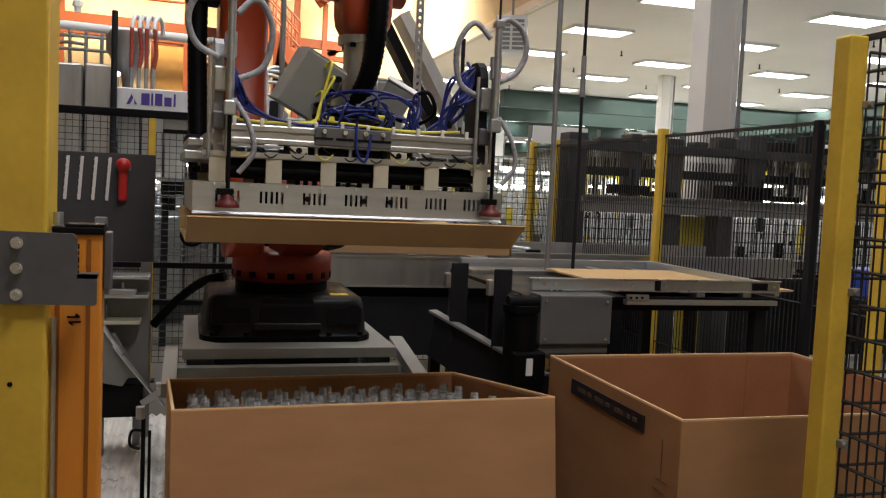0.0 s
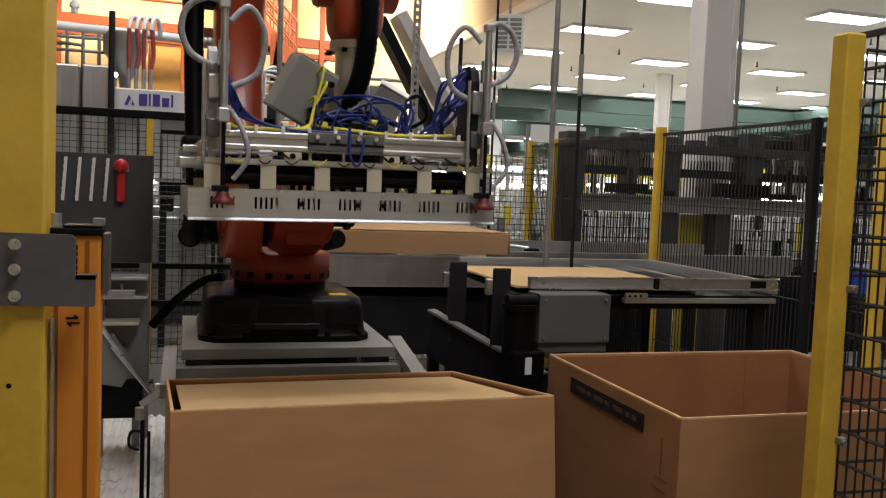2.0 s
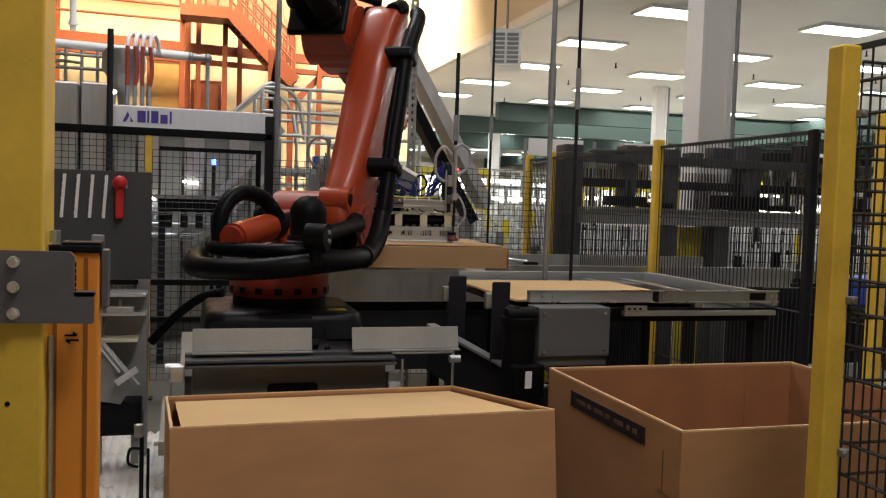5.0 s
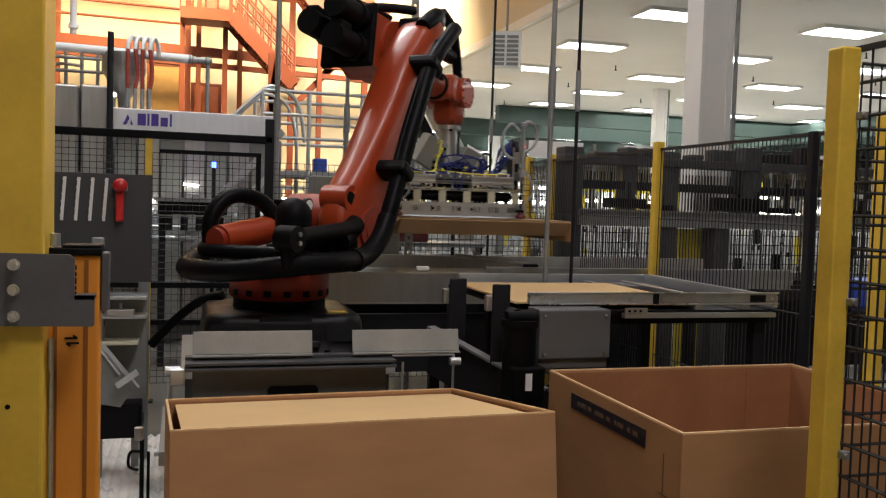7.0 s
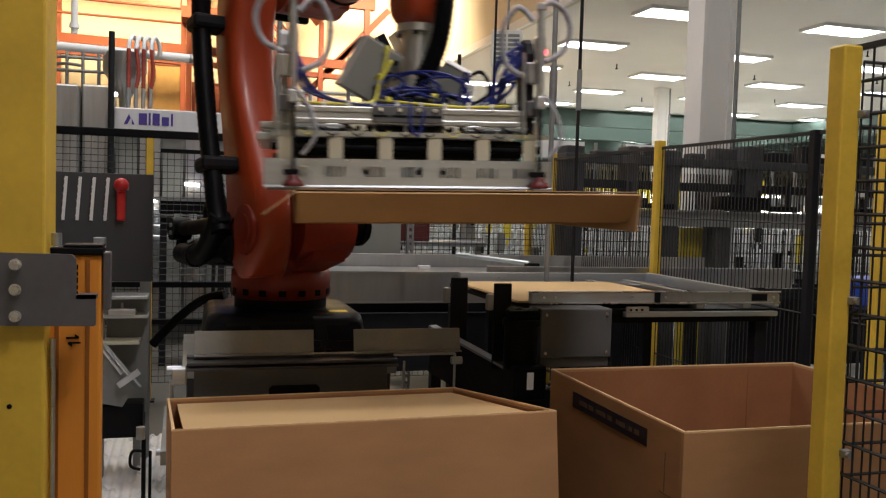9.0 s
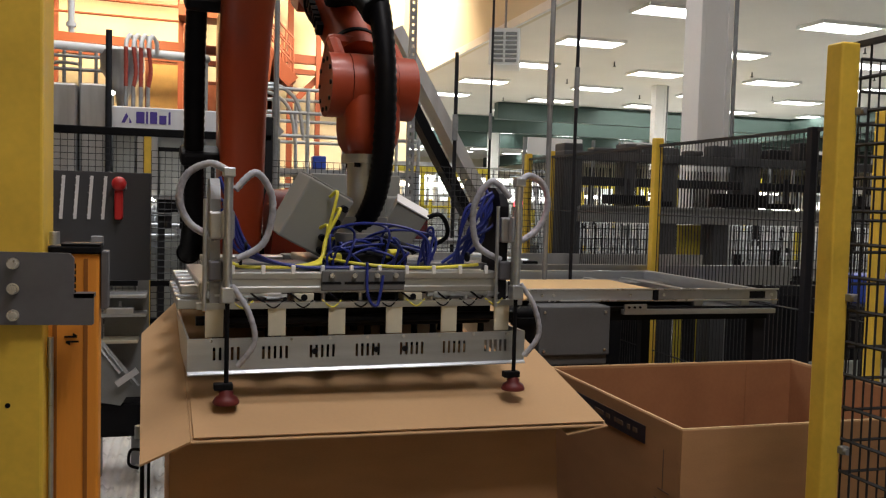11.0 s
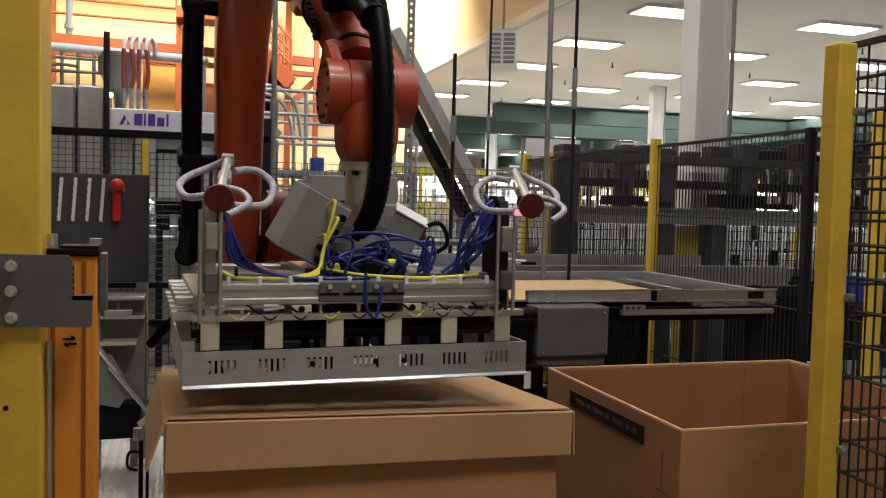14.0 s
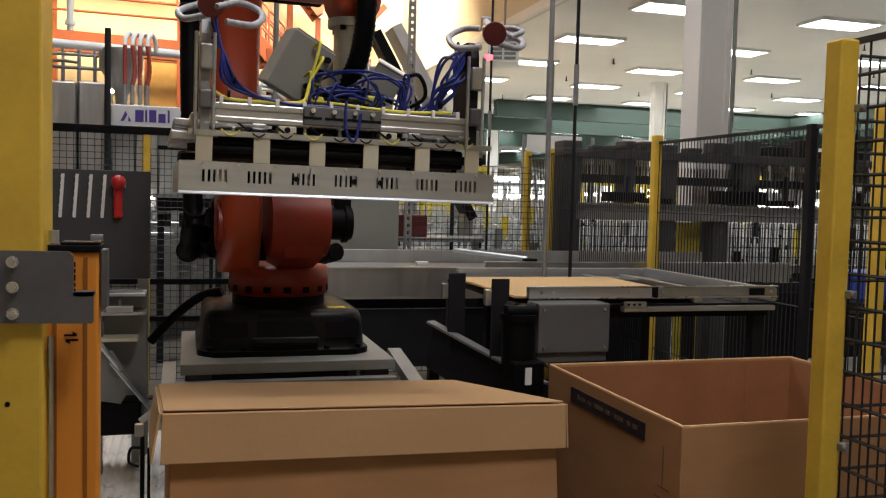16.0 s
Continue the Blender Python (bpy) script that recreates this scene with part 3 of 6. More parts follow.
def mesh_panel(s, p, q, z0, z1, pitch, rows, r=0.0022):
    """A wire panel between two plan points, its wires in one part."""
    p, q = Vector(p), Vector(q)
    d = q - p
    n = max(int(d.length / pitch), 1)
    wires = Shape()
    for i in range(n + 1):
        c = p + d * i / n
        wires.rod((c.x, c.y, z0), (c.x, c.y, z1), r, n=4, cap=False)
    k = max(int((z1 - z0) / rows), 1)
    for j in range(k + 1):
        z = z0 + (z1 - z0) * j / k
        wires.rod((p.x, p.y, z), (q.x, q.y, z), r * 1.2, n=4, cap=False)
    part("wire_mesh", wires, WIRE, s, "black welded wire mesh")


def fence_post(s, x, y, z1, w, mat=None):
    part("post", Shape().box(x - w / 2, x + w / 2, y - w / 2, y + w / 2, 0.012, z1, 0.006), mat or YELLOW, s)
    part("foot_plate", Shape().box(x - w, x + w, y - w, y + w, 0, 0.012), DARK_GREY, s)


side = thing("side_fence", "yellow-posted black wire safety fence beside the cell", "fence")
for y, w in ((8.0, 0.062), (7.45, 0.062), (5.55, 0.062), (3.45, 0.06)):
    fence_post(side, 3.2, y, 2.14, w)
for a, b in ((7.96, 7.49), (7.41, 5.59), (5.51, 3.98), (3.90, 3.49)):
    mesh_panel(side, (3.2, a), (3.2, b), 0.15, 2.08, 0.036, 0.48, 0.0036)
    for z in (2.075, 0.13):
        part("panel_rail", Shape().box(3.19, 3.21, b, a, z, z + 0.02), WIRE, side)

part("end_frame", Shape().box(3.175, 3.225, 3.92, 3.965, 0.012, 2.1, 0.004), DARK_GREY, side, "dark panel end post")

back = thing("back_fence", "black-railed wire safety fence behind the robot", "fence", pose(0, 7.3, 0))
part("top_rail", Shape().box(-2.2, 0.66, -0.035, 0.035, 2.10, 2.16, 0.008), BLACK_PLASTIC, back, "black top rail")
part("lower_rail", Shape().box(-2.2, 2.9, -0.02, 0.02, 0.92, 0.96).box(-2.2, 2.9, -0.02, 0.02, 0.62, 0.66), BLACK_PLASTIC, back)
part("end_post", Shape().box(0.60, 0.67, -0.035, 0.035, 0, 2.3, 0.006), DARK_GREY, back)
fence_post(back, -0.30, 0, 2.10, 0.055)
fence_post(back, -1.75, 0, 2.10, 0.055)
part("door_frame", Shape().box(-0.22, 0.57, -0.015, 0.015, 1.99, 2.02).box(0.53, 0.57, -0.015, 0.015, 0.2, 1.99), BLACK_PLASTIC, back)
mesh_panel(back, (-2.2, 0.0), (-0.33, 0.0), 0.15, 2.10, 0.05, 0.05, 0.0022)
mesh_panel(back, (-0.27, 0.0), (0.55, 0.0), 0.15, 1.99, 0.05, 0.05, 0.0022)
mesh_panel(back, (0.67, 0.0), (3.1, 0.0), 0.15, 1.95, 0.05, 0.05, 0.0022)

# tall thin rods and posts in front of the view, hung from the ceiling frame
for x, y, r, z1, mat in ((2.11, 4.95, 0.016, 6.4, GALV), (2.305, 5.0, 0.011, 6.4, DARK_GREY), (2.76, 7.9, 0.012, 6.4, DARK_GREY), (2.503, 8.2, 0.02, 3.1, DARK_GREY), (0.72, 7.6, 0.022, 6.4, GALV), (1.32, 7.6, 0.018, 2.9, GALV)):
    rp = thing("stay_rod", "slender upright steel rod of the cell frame", "rod", pose(x, y, 0), group="cell frame rods")
    part("rod", Shape().rod((0, 0, 0), (0, 0, z1), r, n=10), mat, rp)
    part("sleeve", Shape().rod((0, 0, 2.25), (0, 0, 2.5), r * 1.5, n=10), GALV, rp)
    part("foot", Shape().rod((0, 0, 0), (0, 0, 0.02), r * 4, n=12), GALV, rp)
per = thing("strut_channel", "perforated galvanised strut post beside the robot", "post", pose(1.78, 7.1, 0))
sl_ = Shape()
for i in range(90):
    sl_.box(-0.03, -0.012, -0.02, 0.02, i * 0.06, i * 0.06 + 0.06).box(0.012, 0.03, -0.02, 0.02, i * 0.06, i * 0.06 + 0.06).box(-0.012, 0.012, -0.02, 0.02, i * 0.06, i * 0.06 + 0.028)
part("strut", sl_, GALV, per)

# right fence by the boxes: a tall yellow post with a wire panel running towards the viewer
near = thing("near_fence", "yellow square fence post with black wire panel", "fence")
fence_post(near, 1.622, 1.9, 2.085, 0.058)
mesh_panel(near, (1.655, 1.90), (1.655, 0.55), 0.12, 2.08, 0.06, 0.083, 0.0040)
mesh_panel(near, (1.68, 1.90), (2.9, 1.90), 0.12, 2.05, 0.06, 0.083, 0.0036)
part("panel_frame", Shape().box(1.648, 1.662, 0.55, 1.9, 2.075, 2.09), WIRE, near)
for z in (1.02, 1.42, 1.9):
    part("clip", Shape().box(1.641, 1.668, 1.85, 1.875, z, z + 0.02, 0.003).rod((1.648, 1.85, z + 0.01), (1.648, 1.84, z + 0.01), 0.008), GALV, near)

# left post with the light curtain column
lp = thing("gate_post", "yellow square gate post with grey bolted bracket", "post", pose(-0.335, 1.9, 0))
part("post", Shape().box(-0.07, 0.07, -0.07, 0.07, 0.012, 2.3, 0.006), YELLOW, lp)
part("foot_plate", Shape().box(-0.12, 0.12, -0.12, 0.12, 0, 0.012), DARK_GREY, lp)
part("bracket", Shape().prism([(-0.012, 1.394), (0.160, 1.391), (0.163, 1.394), (0.163, 1.452), (0.127, 1.452), (0.127, 1.522), (0.119, 1.531), (-0.012, 1.533)], "y", -0.084, -0.074).box(0.127, 0.163, -0.084, -0.04, 1.444, 1.452), ZINC, lp, "grey bent steel bracket")
for z in (1.511, 1.463, 1.412):
    part("bolt", Shape().rod((0.020, -0.084, z), (0.020, -0.089, z), 0.0112, n=16).rod((0.020, -0.089, z), (0.020, -0.099, z), 0.0082, n=6), BOLT, lp)
part("hole", Shape().rod((0.008, -0.071, 1.235), (0.008, -0.0695, 1.235), 0.005, n=12), BLACK_PLASTIC, lp, "drilled hole")
part("hinge", Shape().rod((0.085, -0.03, 1.545), (0.085, -0.03, 1.57), 0.01).rod((0.078, -0.03, 1.30), (0.078, -0.03, 1.36), 0.006).rod((0.078, -0.02, 0.5), (0.078, -0.02, 1.30), 0.005), STEEL, lp)

lc = thing("light_curtain_column", "amber light curtain housing with darker strips for grooves", "light curtain", pose(-0.222, 1.93, 0))
part("profile", Shape().box(-0.048, 0.052, -0.03, 0.03, 0.03, 1.525, 0.005), AMBER, lc)
# grooves are raised strips, their shade put into a darker amber
for x in (-0.031, 0.027):
    part("groove", Shape().box(x - 0.004, x + 0.004, -0.0325, -0.029, 0.04, 1.515), AMBER_SHADED, lc)
part("cap", Shape().box(-0.056, 0.056, -0.036, 0.036, 1.525, 1.54, 0.003).box(-0.02, 0.055, -0.034, 0.03, 1.54, 1.546, 0.002), BLACK_PLASTIC, lc)
part("mount", Shape().box(0.054, 0.068, -0.02, 0.03, 1.41, 1.53, 0.003), ZINC, lc)
part("base", Shape().box(-0.06, 0.06, -0.05, 0.05, 0, 0.03), ZINC, lc)
mk = Shape()
for i, (a, b) in enumerate(((0.0, 0.03), (0.034, 0.046), (0.05, 0.058), (0.062, 0.074), (0.078, 0.086), (0.09, 0.1))):
    mk.box(-0.0005, 0.0085, -0.0315, -0.0302, 1.405 + a, 1.405 + b)
part("marking", mk, BLACK_PLASTIC, lc, "dark printed bars")
part("arrow_mark", Shape().box(-0.013, 0.011, -0.0315, -0.0302, 1.354, 1.358).box(-0.010, 0.014, -0.0315, -0.0302, 1.344, 1.348).prism([(0.003, 1.358), (0.012, 1.358), (0.003, 1.364)], "y", -0.0315, -0.0302).prism([(-0.002, 1.338), (-0.002, 1.344), (-0.011, 1.344)], "y", -0.0315, -0.0302), BLACK_PLASTIC, lc, "printed double arrow")

# ---- machine parts on the far left ----
tb = thing("slotted_guard", "grey slotted steel guard plate with a red handle", "guard plate", pose(-0.46, 5.2, 0))
part("plate", Shape().box(-0.62, 0.265, 0, 0.02, 1.16, 1.765, 0.003), GREY_PAINT, tb)
for i in range(5):
    x = -0.26 + i * 0.072
    slot = Shape().bar((x, -0.006, 1.74), (x - 0.016, -0.006, 1.50 + 0.03 * (i < 1)), 0.008, 0.016)
    for j in range(6):
        slot.bar((x - 0.016 * j / 6 - 0.008, -0.008, 1.73 - j * 0.04), (x - 0.016 * j / 6 - 0.008, -0.008, 1.722 - j * 0.04), 0.006, 0.022)
    part("slot_strip", slot, WHITE, tb, "pale strip")
part("handle", Shape().box(0.075, 0.12, -0.05, -0.002, 1.50, 1.68, 0.012).ball((0.10, -0.05, 1.70), 0.04), RED, tb, "red grip handle")
part("latch", Shape().box(0.09, 0.14, -0.06, -0.045, 1.67, 1.70, 0.004), GALV, tb)
for x in (-0.6, 0.2):
    part("plate_leg", Shape().box(x, x + 0.06, 0.0, 0.04, 0, 1.16), GALV, tb)


def feeder():
    s = thing("case_stacker", "grey steel stacker frame with shelves and guide rods", "machine", pose(-0.42, 4.9, 0))
    part("frame_post", Shape().box(-0.06, 0.0, 0, 0.06, 0.0, 1.42, 0.004), GALV, s)
    part("side_plate", Shape().box(0.0, 0.22, 0.1, 0.13, 0.46, 1.12, 0.004), MID_GREY, s)
    for z, w, mat in ((1.10, 0.22, STEEL), (1.00, 0.22, STEEL), (0.86, 0.18, CREAM_PLATE)):
        part("shelf", Shape().box(-0.02, w, -0.06, 0.09, z, z + 0.018, 0.003), mat, s)
    part("shelf_fitting", Shape().box(0.02, 0.16, -0.07, -0.03, 1.018, 1.05, 0.006).rod((0.09, -0.04, 1.05), (0.09, -0.04, 1.08), 0.008), SHEET_STEEL, s)
    part("angled_plate", Shape().prism([(0.0, 0.82), (0.06, 0.82), (0.16, 0.64), (0.1, 0.54), (0.0, 0.56)], "y", -0.1, -0.08), MID_GREY, s)
    pusher = part("pusher", Shape().bar((0.20, -0.16, 0.46), (0.30, -0.16, 0.53), 0.03, 0.03), PANEL_STEEL, s, "pale sliding stop on two rods")
    for dx in (0.0, 0.05):
        part("guide_rod", Shape().rod((0.05 + dx, -0.125, 0.76 - dx), (0.26 + dx, -0.16, 0.50 - dx), 0.006), STEEL, pusher)
    part("cylinder", Shape().rod((0.0, -0.12, 0.86), (0.10, -0.12, 0.72), 0.013, n=12), STEEL, s)
    part("motor_box", Shape().box(-0.10, 0.20, -0.05, 0.25, 0.36, 0.54, 0.01), BLACK_PLASTIC, s)
    part("frame_foot", Shape().box(0.14, 0.18, 0.14, 0.18, 0.0, 0.46), GALV, s)
    part("beam", Shape().box(-0.8, 0.2, 0.15, 0.25, 0.70, 0.76, 0.004), GALV, s)
    return pusher


PUSHER = feeder()
deck = thing("ribbed_deck", "ribbed bare aluminium deck plates on the floor", "deck", pose(0, 0, 0))
rb = Shape()
xs = [-1.6 + i * 0.00625 for i in range(253)]
hs = [0.146 + 0.009 * math.cos(2 * math.pi * i / 8) for i in range(253)]
for j in range(12):
    y0, y1 = 2.9 + j * 0.235, 2.9 + j * 0.235 + 0.229
    rb.add([(x, y, h - (0.006 if k in (0, 3) else 0)) for k, y in enumerate((y0, y0 + 0.012, y1 - 0.012, y1)) for x, h in zip(xs, hs)], [(k * 253 + i, k * 253 + i + 1, (k + 1) * 253 + i + 1, (k + 1) * 253 + i) for k in range(3) for i in range(252)], True)
part("deck_plate", Shape().box(-1.6, -0.02, 2.9, 5.7, 0.0, 0.12, 0.005), RIB, deck)
tagged(part("deck_rib", rb, RIB, deck), kind="stuff")
# ---- robot pedestal and the tilting frame ----
ped = thing("robot_pedestal", "grey welded steel pedestal under the robot", "pedestal", pose(0.48, 4.62, 0))
part("top_plate", Shape().box(-0.50, 0.50, -0.52, 0.50, 0.82, 0.87, 0.004), PALE_GREY, ped)
for x in (-0.42, 0.42):
    for y in (-0.42, 0.40):
        part("leg", Shape().box(x - 0.06, x + 0.06, y - 0.06, y + 0.06, 0, 0.82, 0.005), GREY_PAINT, ped)
part("cross_plate", Shape().box(-0.40, 0.40, 0.2, 0.22, 0.05, 0.80), DARK_GREY, ped)
tf = thing("channel_rack", "grey steel channel frame behind the carton", "frame", pose(0.48, 4.1, 0))
part("front_rail", Shape().box(-0.52, 0.50, -0.06, 0.0, 0.745, 0.795, 0.004), PALE_GREY, tf)
part("rear_rail", Shape().box(-0.52, 0.50, -0.30, -0.24, 0.725, 0.775, 0.004), PALE_GREY, tf)
part("side_rail", Shape().bar((-0.55, 0.30, 0.80), (-0.55, -0.35, 0.76), 0.06, 0.06), PALE_GREY, tf)
part("side_rail", Shape().bar((0.60, 0.45, 0.82), (0.55, -0.32, 0.77), 0.07, 0.05), PALE_GREY, tf)
for x in (-0.60, 0.56):
    part("pivot", Shape().rod((x, -0.29, 0.77), (x + 0.055, -0.29, 0.77), 0.014), STEEL, tf)
for x in (-0.5, 0.48):
    part("leg", Shape().box(x - 0.03, x + 0.03, -0.29, -0.25, 0.21, 0.73), DARK_GREY, tf)

rbase = thing("rack_base", "dark steel sleeves that guide the channel frame", "base", pose(0.48, 4.1, 0))
for x in (-0.5, 0.48):
    part("sleeve", Shape().box(x - 0.038, x + 0.038, -0.298, -0.242, 0.0, 0.42, 0.004), DARK_GREY, rbase)
# gate of flaps that rises behind the carton
FLAP_POSE = (0.0, 3.85, 0.0)
fl = thing("flap_gate", "grey steel flap gate on a lifting panel", "gate", pose(*FLAP_POSE))
for x0, x1 in ((0.03, 0.54), (0.72, 1.22)):
    part("flap", Shape().box(x0, x1, -0.006, 0.0, 0.0, 0.10, 0.002, pose(0, 0, 0.975, -14, 0, 0)).box(x0, x1, -0.03, 0.0, -0.006, 0.0, 0, pose(0, 0, 0.975)), PALE_GREY, fl)
part("shelf_plate", Shape().box(0.0, 0.90, -0.12, 0.02, 0.925, 0.935).box(0.0, 0.90, -0.10, 0.02, 0.945, 0.955).box(0.0, 1.2, -0.01, 0.04, 0.957, 0.968), GREY_PAINT, fl)
part("lift_panel", Shape().box(0.03, 0.87, -0.03, 0.0, 0.60, 0.91, 0.003), COVER_GREY, fl)
part("slot", Shape().prism([(0.345, 0.80), (0.565, 0.80), (0.565, 0.825), (0.55, 0.838), (0.36, 0.838), (0.345, 0.825)], "y", -0.034, -0.0305), BLACK_PLASTIC, fl, "dark handle slot")
part("guide_bracket", Shape().rod((1.19, -0.02, 0.75), (1.19, -0.02, 0.96), 0.006).rod((0.9, -0.02, 0.96), (1.19, -0.02, 0.96), 0.006).rod((1.17, -0.03, 0.93), (1.22, -0.03, 0.93), 0.018).rod((0.95, -0.02, 0.65), (0.95, -0.02, 0.93), 0.006), STEEL, fl)
part("hinge_block", Shape().box(-0.06, 0.0, -0.08, -0.02, 0.86, 0.93, 0.006).rod((-0.08, -0.05, 0.92), (-0.02, -0.05, 0.92), 0.018).rod((-0.06, -0.06, 0.5), (-0.06, -0.06, 0.88), 0.009), STEEL, fl)

# ---- sheet feed table on the right ----
ft = thing("sheet_feed_table", "stainless sheet feed conveyor table with dark drive unit", "conveyor table", pose(0, 0, 0))
part("side_rail", Shape().box(1.54, 2.185, 3.78, 3.82, 1.196, 1.252, 0.004), STEEL, ft, "bright stainless rail")
part("side_rail", Shape().box(2.215, 2.90, 3.79, 3.82, 1.20, 1.248, 0.004).box(2.19, 2.90, 3.775, 3.789, 1.192, 1.199).box(2.19, 2.90, 3.775, 3.789, 1.247, 1.252), SHEET_STEEL, ft, "channel-shaped stainless rail")
# polished rods added to draw the highlight lines along the front rail
part("rail_edge", Shape().rod((1.54, 3.777, 1.251), (2.90, 3.777, 1.251), 0.0045, n=10), BOLT, ft, "bright rod that draws the rail highlight")
part("rail_edge", Shape().rod((1.54, 3.777, 1.197), (2.90, 3.777, 1.197), 0.0045, n=10), BOLT, ft, "bright rod that draws the rail highlight")
for x in (1.60, 1.66, 2.06, 2.24, 2.86):
    part("rail_bolt", Shape().rod((x, 3.779, 1.224), (x, 3.772, 1.224), 0.008, n=6), BOLT, ft)
part("rail_joint", Shape().box(2.187, 2.213, 3.772, 3.82, 1.196, 1.25, 0.003), BLACK_PLASTIC, ft)
part("rail_slot", Shape().box(2.74, 2.83, 3.786, 3.7895, 1.205, 1.24), BLACK_PLASTIC, ft)
part("side_rail", Shape().box(1.62, 2.95, 5.15, 5.19, 1.17, 1.228, 0.004), STEEL, ft)
part("end_rail", Shape().box(2.90, 2.93, 3.82, 5.15, 1.17, 1.235, 0.004), STEEL, ft)
part("bed", Shape().box(1.55, 2.89, 3.83, 5.14, 1.14, 1.16), DARK_GREY, ft)
for x in (2.45, 2.72):
    part("slide_rail", Shape().box(x, x + 0.05, 3.83, 5.14, 1.161, 1.19, 0.004), SHEET_STEEL, ft)
part("under_channel", Shape().box(2.04, 2.90, 3.79, 3.83, 1.126, 1.150, 0.003).box(2.04, 2.16, 3.785, 3.8, 1.148, 1.178, 0.003), ALU, ft, "pale aluminium channel")
for x in (2.06, 2.09, 2.12):
    part("channel_bolt", Shape().rod((x, 3.785, 1.163), (x, 3.778, 1.163), 0.006, n=6), BLACK_PLASTIC, ft)
part("dark_panel", Shape().box(1.85, 2.90, 3.86, 3.9, 1.09, 1.14), BLACK_PLASTIC, ft)
part("drive_cover", Shape().box(1.525, 1.878, 3.62, 3.77, 0.966, 1.19, 0.006).box(1.53, 1.875, 3.64, 3.77, 0.92, 0.966, 0.004), COVER_GREY, ft, "grey sheet-metal drive cover")
for x in (1.55, 1.85):
    for z in (0.99, 1.165):
        part("screw", Shape().rod((x, 3.62, z), (x, 3.613, z), 0.007, n=8), BOLT, ft)
part("gear_motor", Shape().rod((1.43, 3.62, 0.93), (1.43, 3.62, 1.12), 0.075, n=20).box(1.37, 1.52, 3.52, 3.68, 0.80, 0.95, 0.01).rod((1.43, 3.62, 1.12), (1.43, 3.62, 1.15), 0.085, n=20).rod((1.36, 3.6, 1.16), (1.5, 3.6, 1.16), 0.03), BLACK, ft, "black gear motor")
part("rating_label", Shape().box(1.425, 1.455, 3.514, 3.519, 0.85, 0.925), WHITE, ft, "white rating label")
part("chain_link", Shape().box(1.38, 1.55, 3.66, 3.7, 1.15, 1.185, 0.01).rod((1.53, 3.64, 1.17), (1.53, 3.72, 1.17), 0.02).rod((1.42, 3.63, 1.17), (1.42, 3.72, 1.17), 0.024), BLACK_PLASTIC, ft)
for x, y in ((1.30, 4.15), (1.42, 3.85)):
    part("stop_plate", Shape().box(x - 0.045, x + 0.045, y - 0.012, y, 0.88, 1.285, 0.006), DARK_GREY, ft)
    part("stop_tip", Shape().box(x - 0.08, x - 0.05, y - 0.03, y + 0.01, 1.16, 1.235, 0.006), SHEET_STEEL, ft)
part("slant_frame", Shape().bar((1.22, 4.3, 0.90), (1.55, 3.55, 0.72), 0.03, 0.24), DARK_GREY, ft)
part("slant_edge", Shape().bar((1.21, 4.3, 1.02), (1.53, 3.55, 0.845), 0.05, 0.012), GALV, ft)
for x, y in ((1.3, 4.2), (1.95, 3.9), (2.86, 3.9), (1.8, 5.05), (2.86, 5.05)):
    part("leg", Shape().box(x - 0.03, x + 0.03, y - 0.03, y + 0.03, 0, 1.14), DARK_GREY, ft)
part("post_foot", Shape().box(1.62, 1.65, 3.6, 3.63, 0, 0.82), YELLOW, ft, "small yellow post")
fp = thing("feed_sheets", "pale kraft tier sheets sliding along the table", "sheets", pose(0, 0, 0))
for k in range(2):
    part("sheet", Shape().box(1.50 + 0.004 * k, 2.48 + 0.003 * (k % 2), 3.86, 4.85, 1.191 + k * 0.005, 1.195 + k * 0.005), CARD_LIGHT, fp)
for k in range(9):
    part("slat", Shape().box(1.60, 2.88, 4.86 + k * 0.03, 4.878 + k * 0.03, 1.161, 1.18), SHEET_STEEL, ft)

# ---- lid conveyor behind the robot ----
lcv = thing("lid_conveyor", "stainless lid conveyor behind the robot", "conveyor", pose(0, 0, 0))
part("front_side", Shape().box(0.80, 1.95, 5.45, 5.48, 1.01, 1.205, 0.004), SHEET_STEEL, lcv, "stainless side sheet")
part("front_side", Shape().box(1.955, 4.4, 5.60, 5.63, 1.09, 1.235, 0.004), SHEET_STEEL, lcv)
part("bed", Shape().box(0.80, 4.4, 5.65, 6.75, 1.12, 1.14), SHEET_STEEL, lcv)
part("far_side", Shape().box(0.80, 4.4, 6.78, 6.81, 1.05, 1.24, 0.004), SHEET_STEEL, lcv)
part("guide_bar", Shape().rod((1.95, 6.3, 1.27), (2.32, 5.75, 1.245), 0.016), STEEL, lcv, "bright guide bar")
part("guide_knob", Shape().box(2.28, 2.38, 5.70, 5.76, 1.21, 1.25, 0.01), BLACK_PLASTIC, lcv)
part("under_frame", Shape().box(0.85, 2.0, 5.5, 5.56, 0.55, 0.93).box(0.9, 4.3, 6.0, 6.06, 0.85, 0.95), DARK_GREY, lcv)
part("sensor", Shape().box(1.45, 1.53, 5.52, 5.56, 1.215, 1.24, 0.004), WHITE, lcv)
part("side_edge", Shape().box(0.80, 1.95, 5.44, 5.449, 1.195, 1.207).box(0.80, 1.95, 5.44, 5.449, 1.003, 1.013), ALU, lcv)
for x in (0.9, 1.9, 3.0, 4.2):
    part("leg", Shape().box(x - 0.04, x + 0.04, 5.7, 5.78, 0, 1.12), DARK_GREY, lcv)
    part("leg", Shape().box(x - 0.04, x + 0.04, 6.6, 6.68, 0, 1.12), DARK_GREY, lcv)
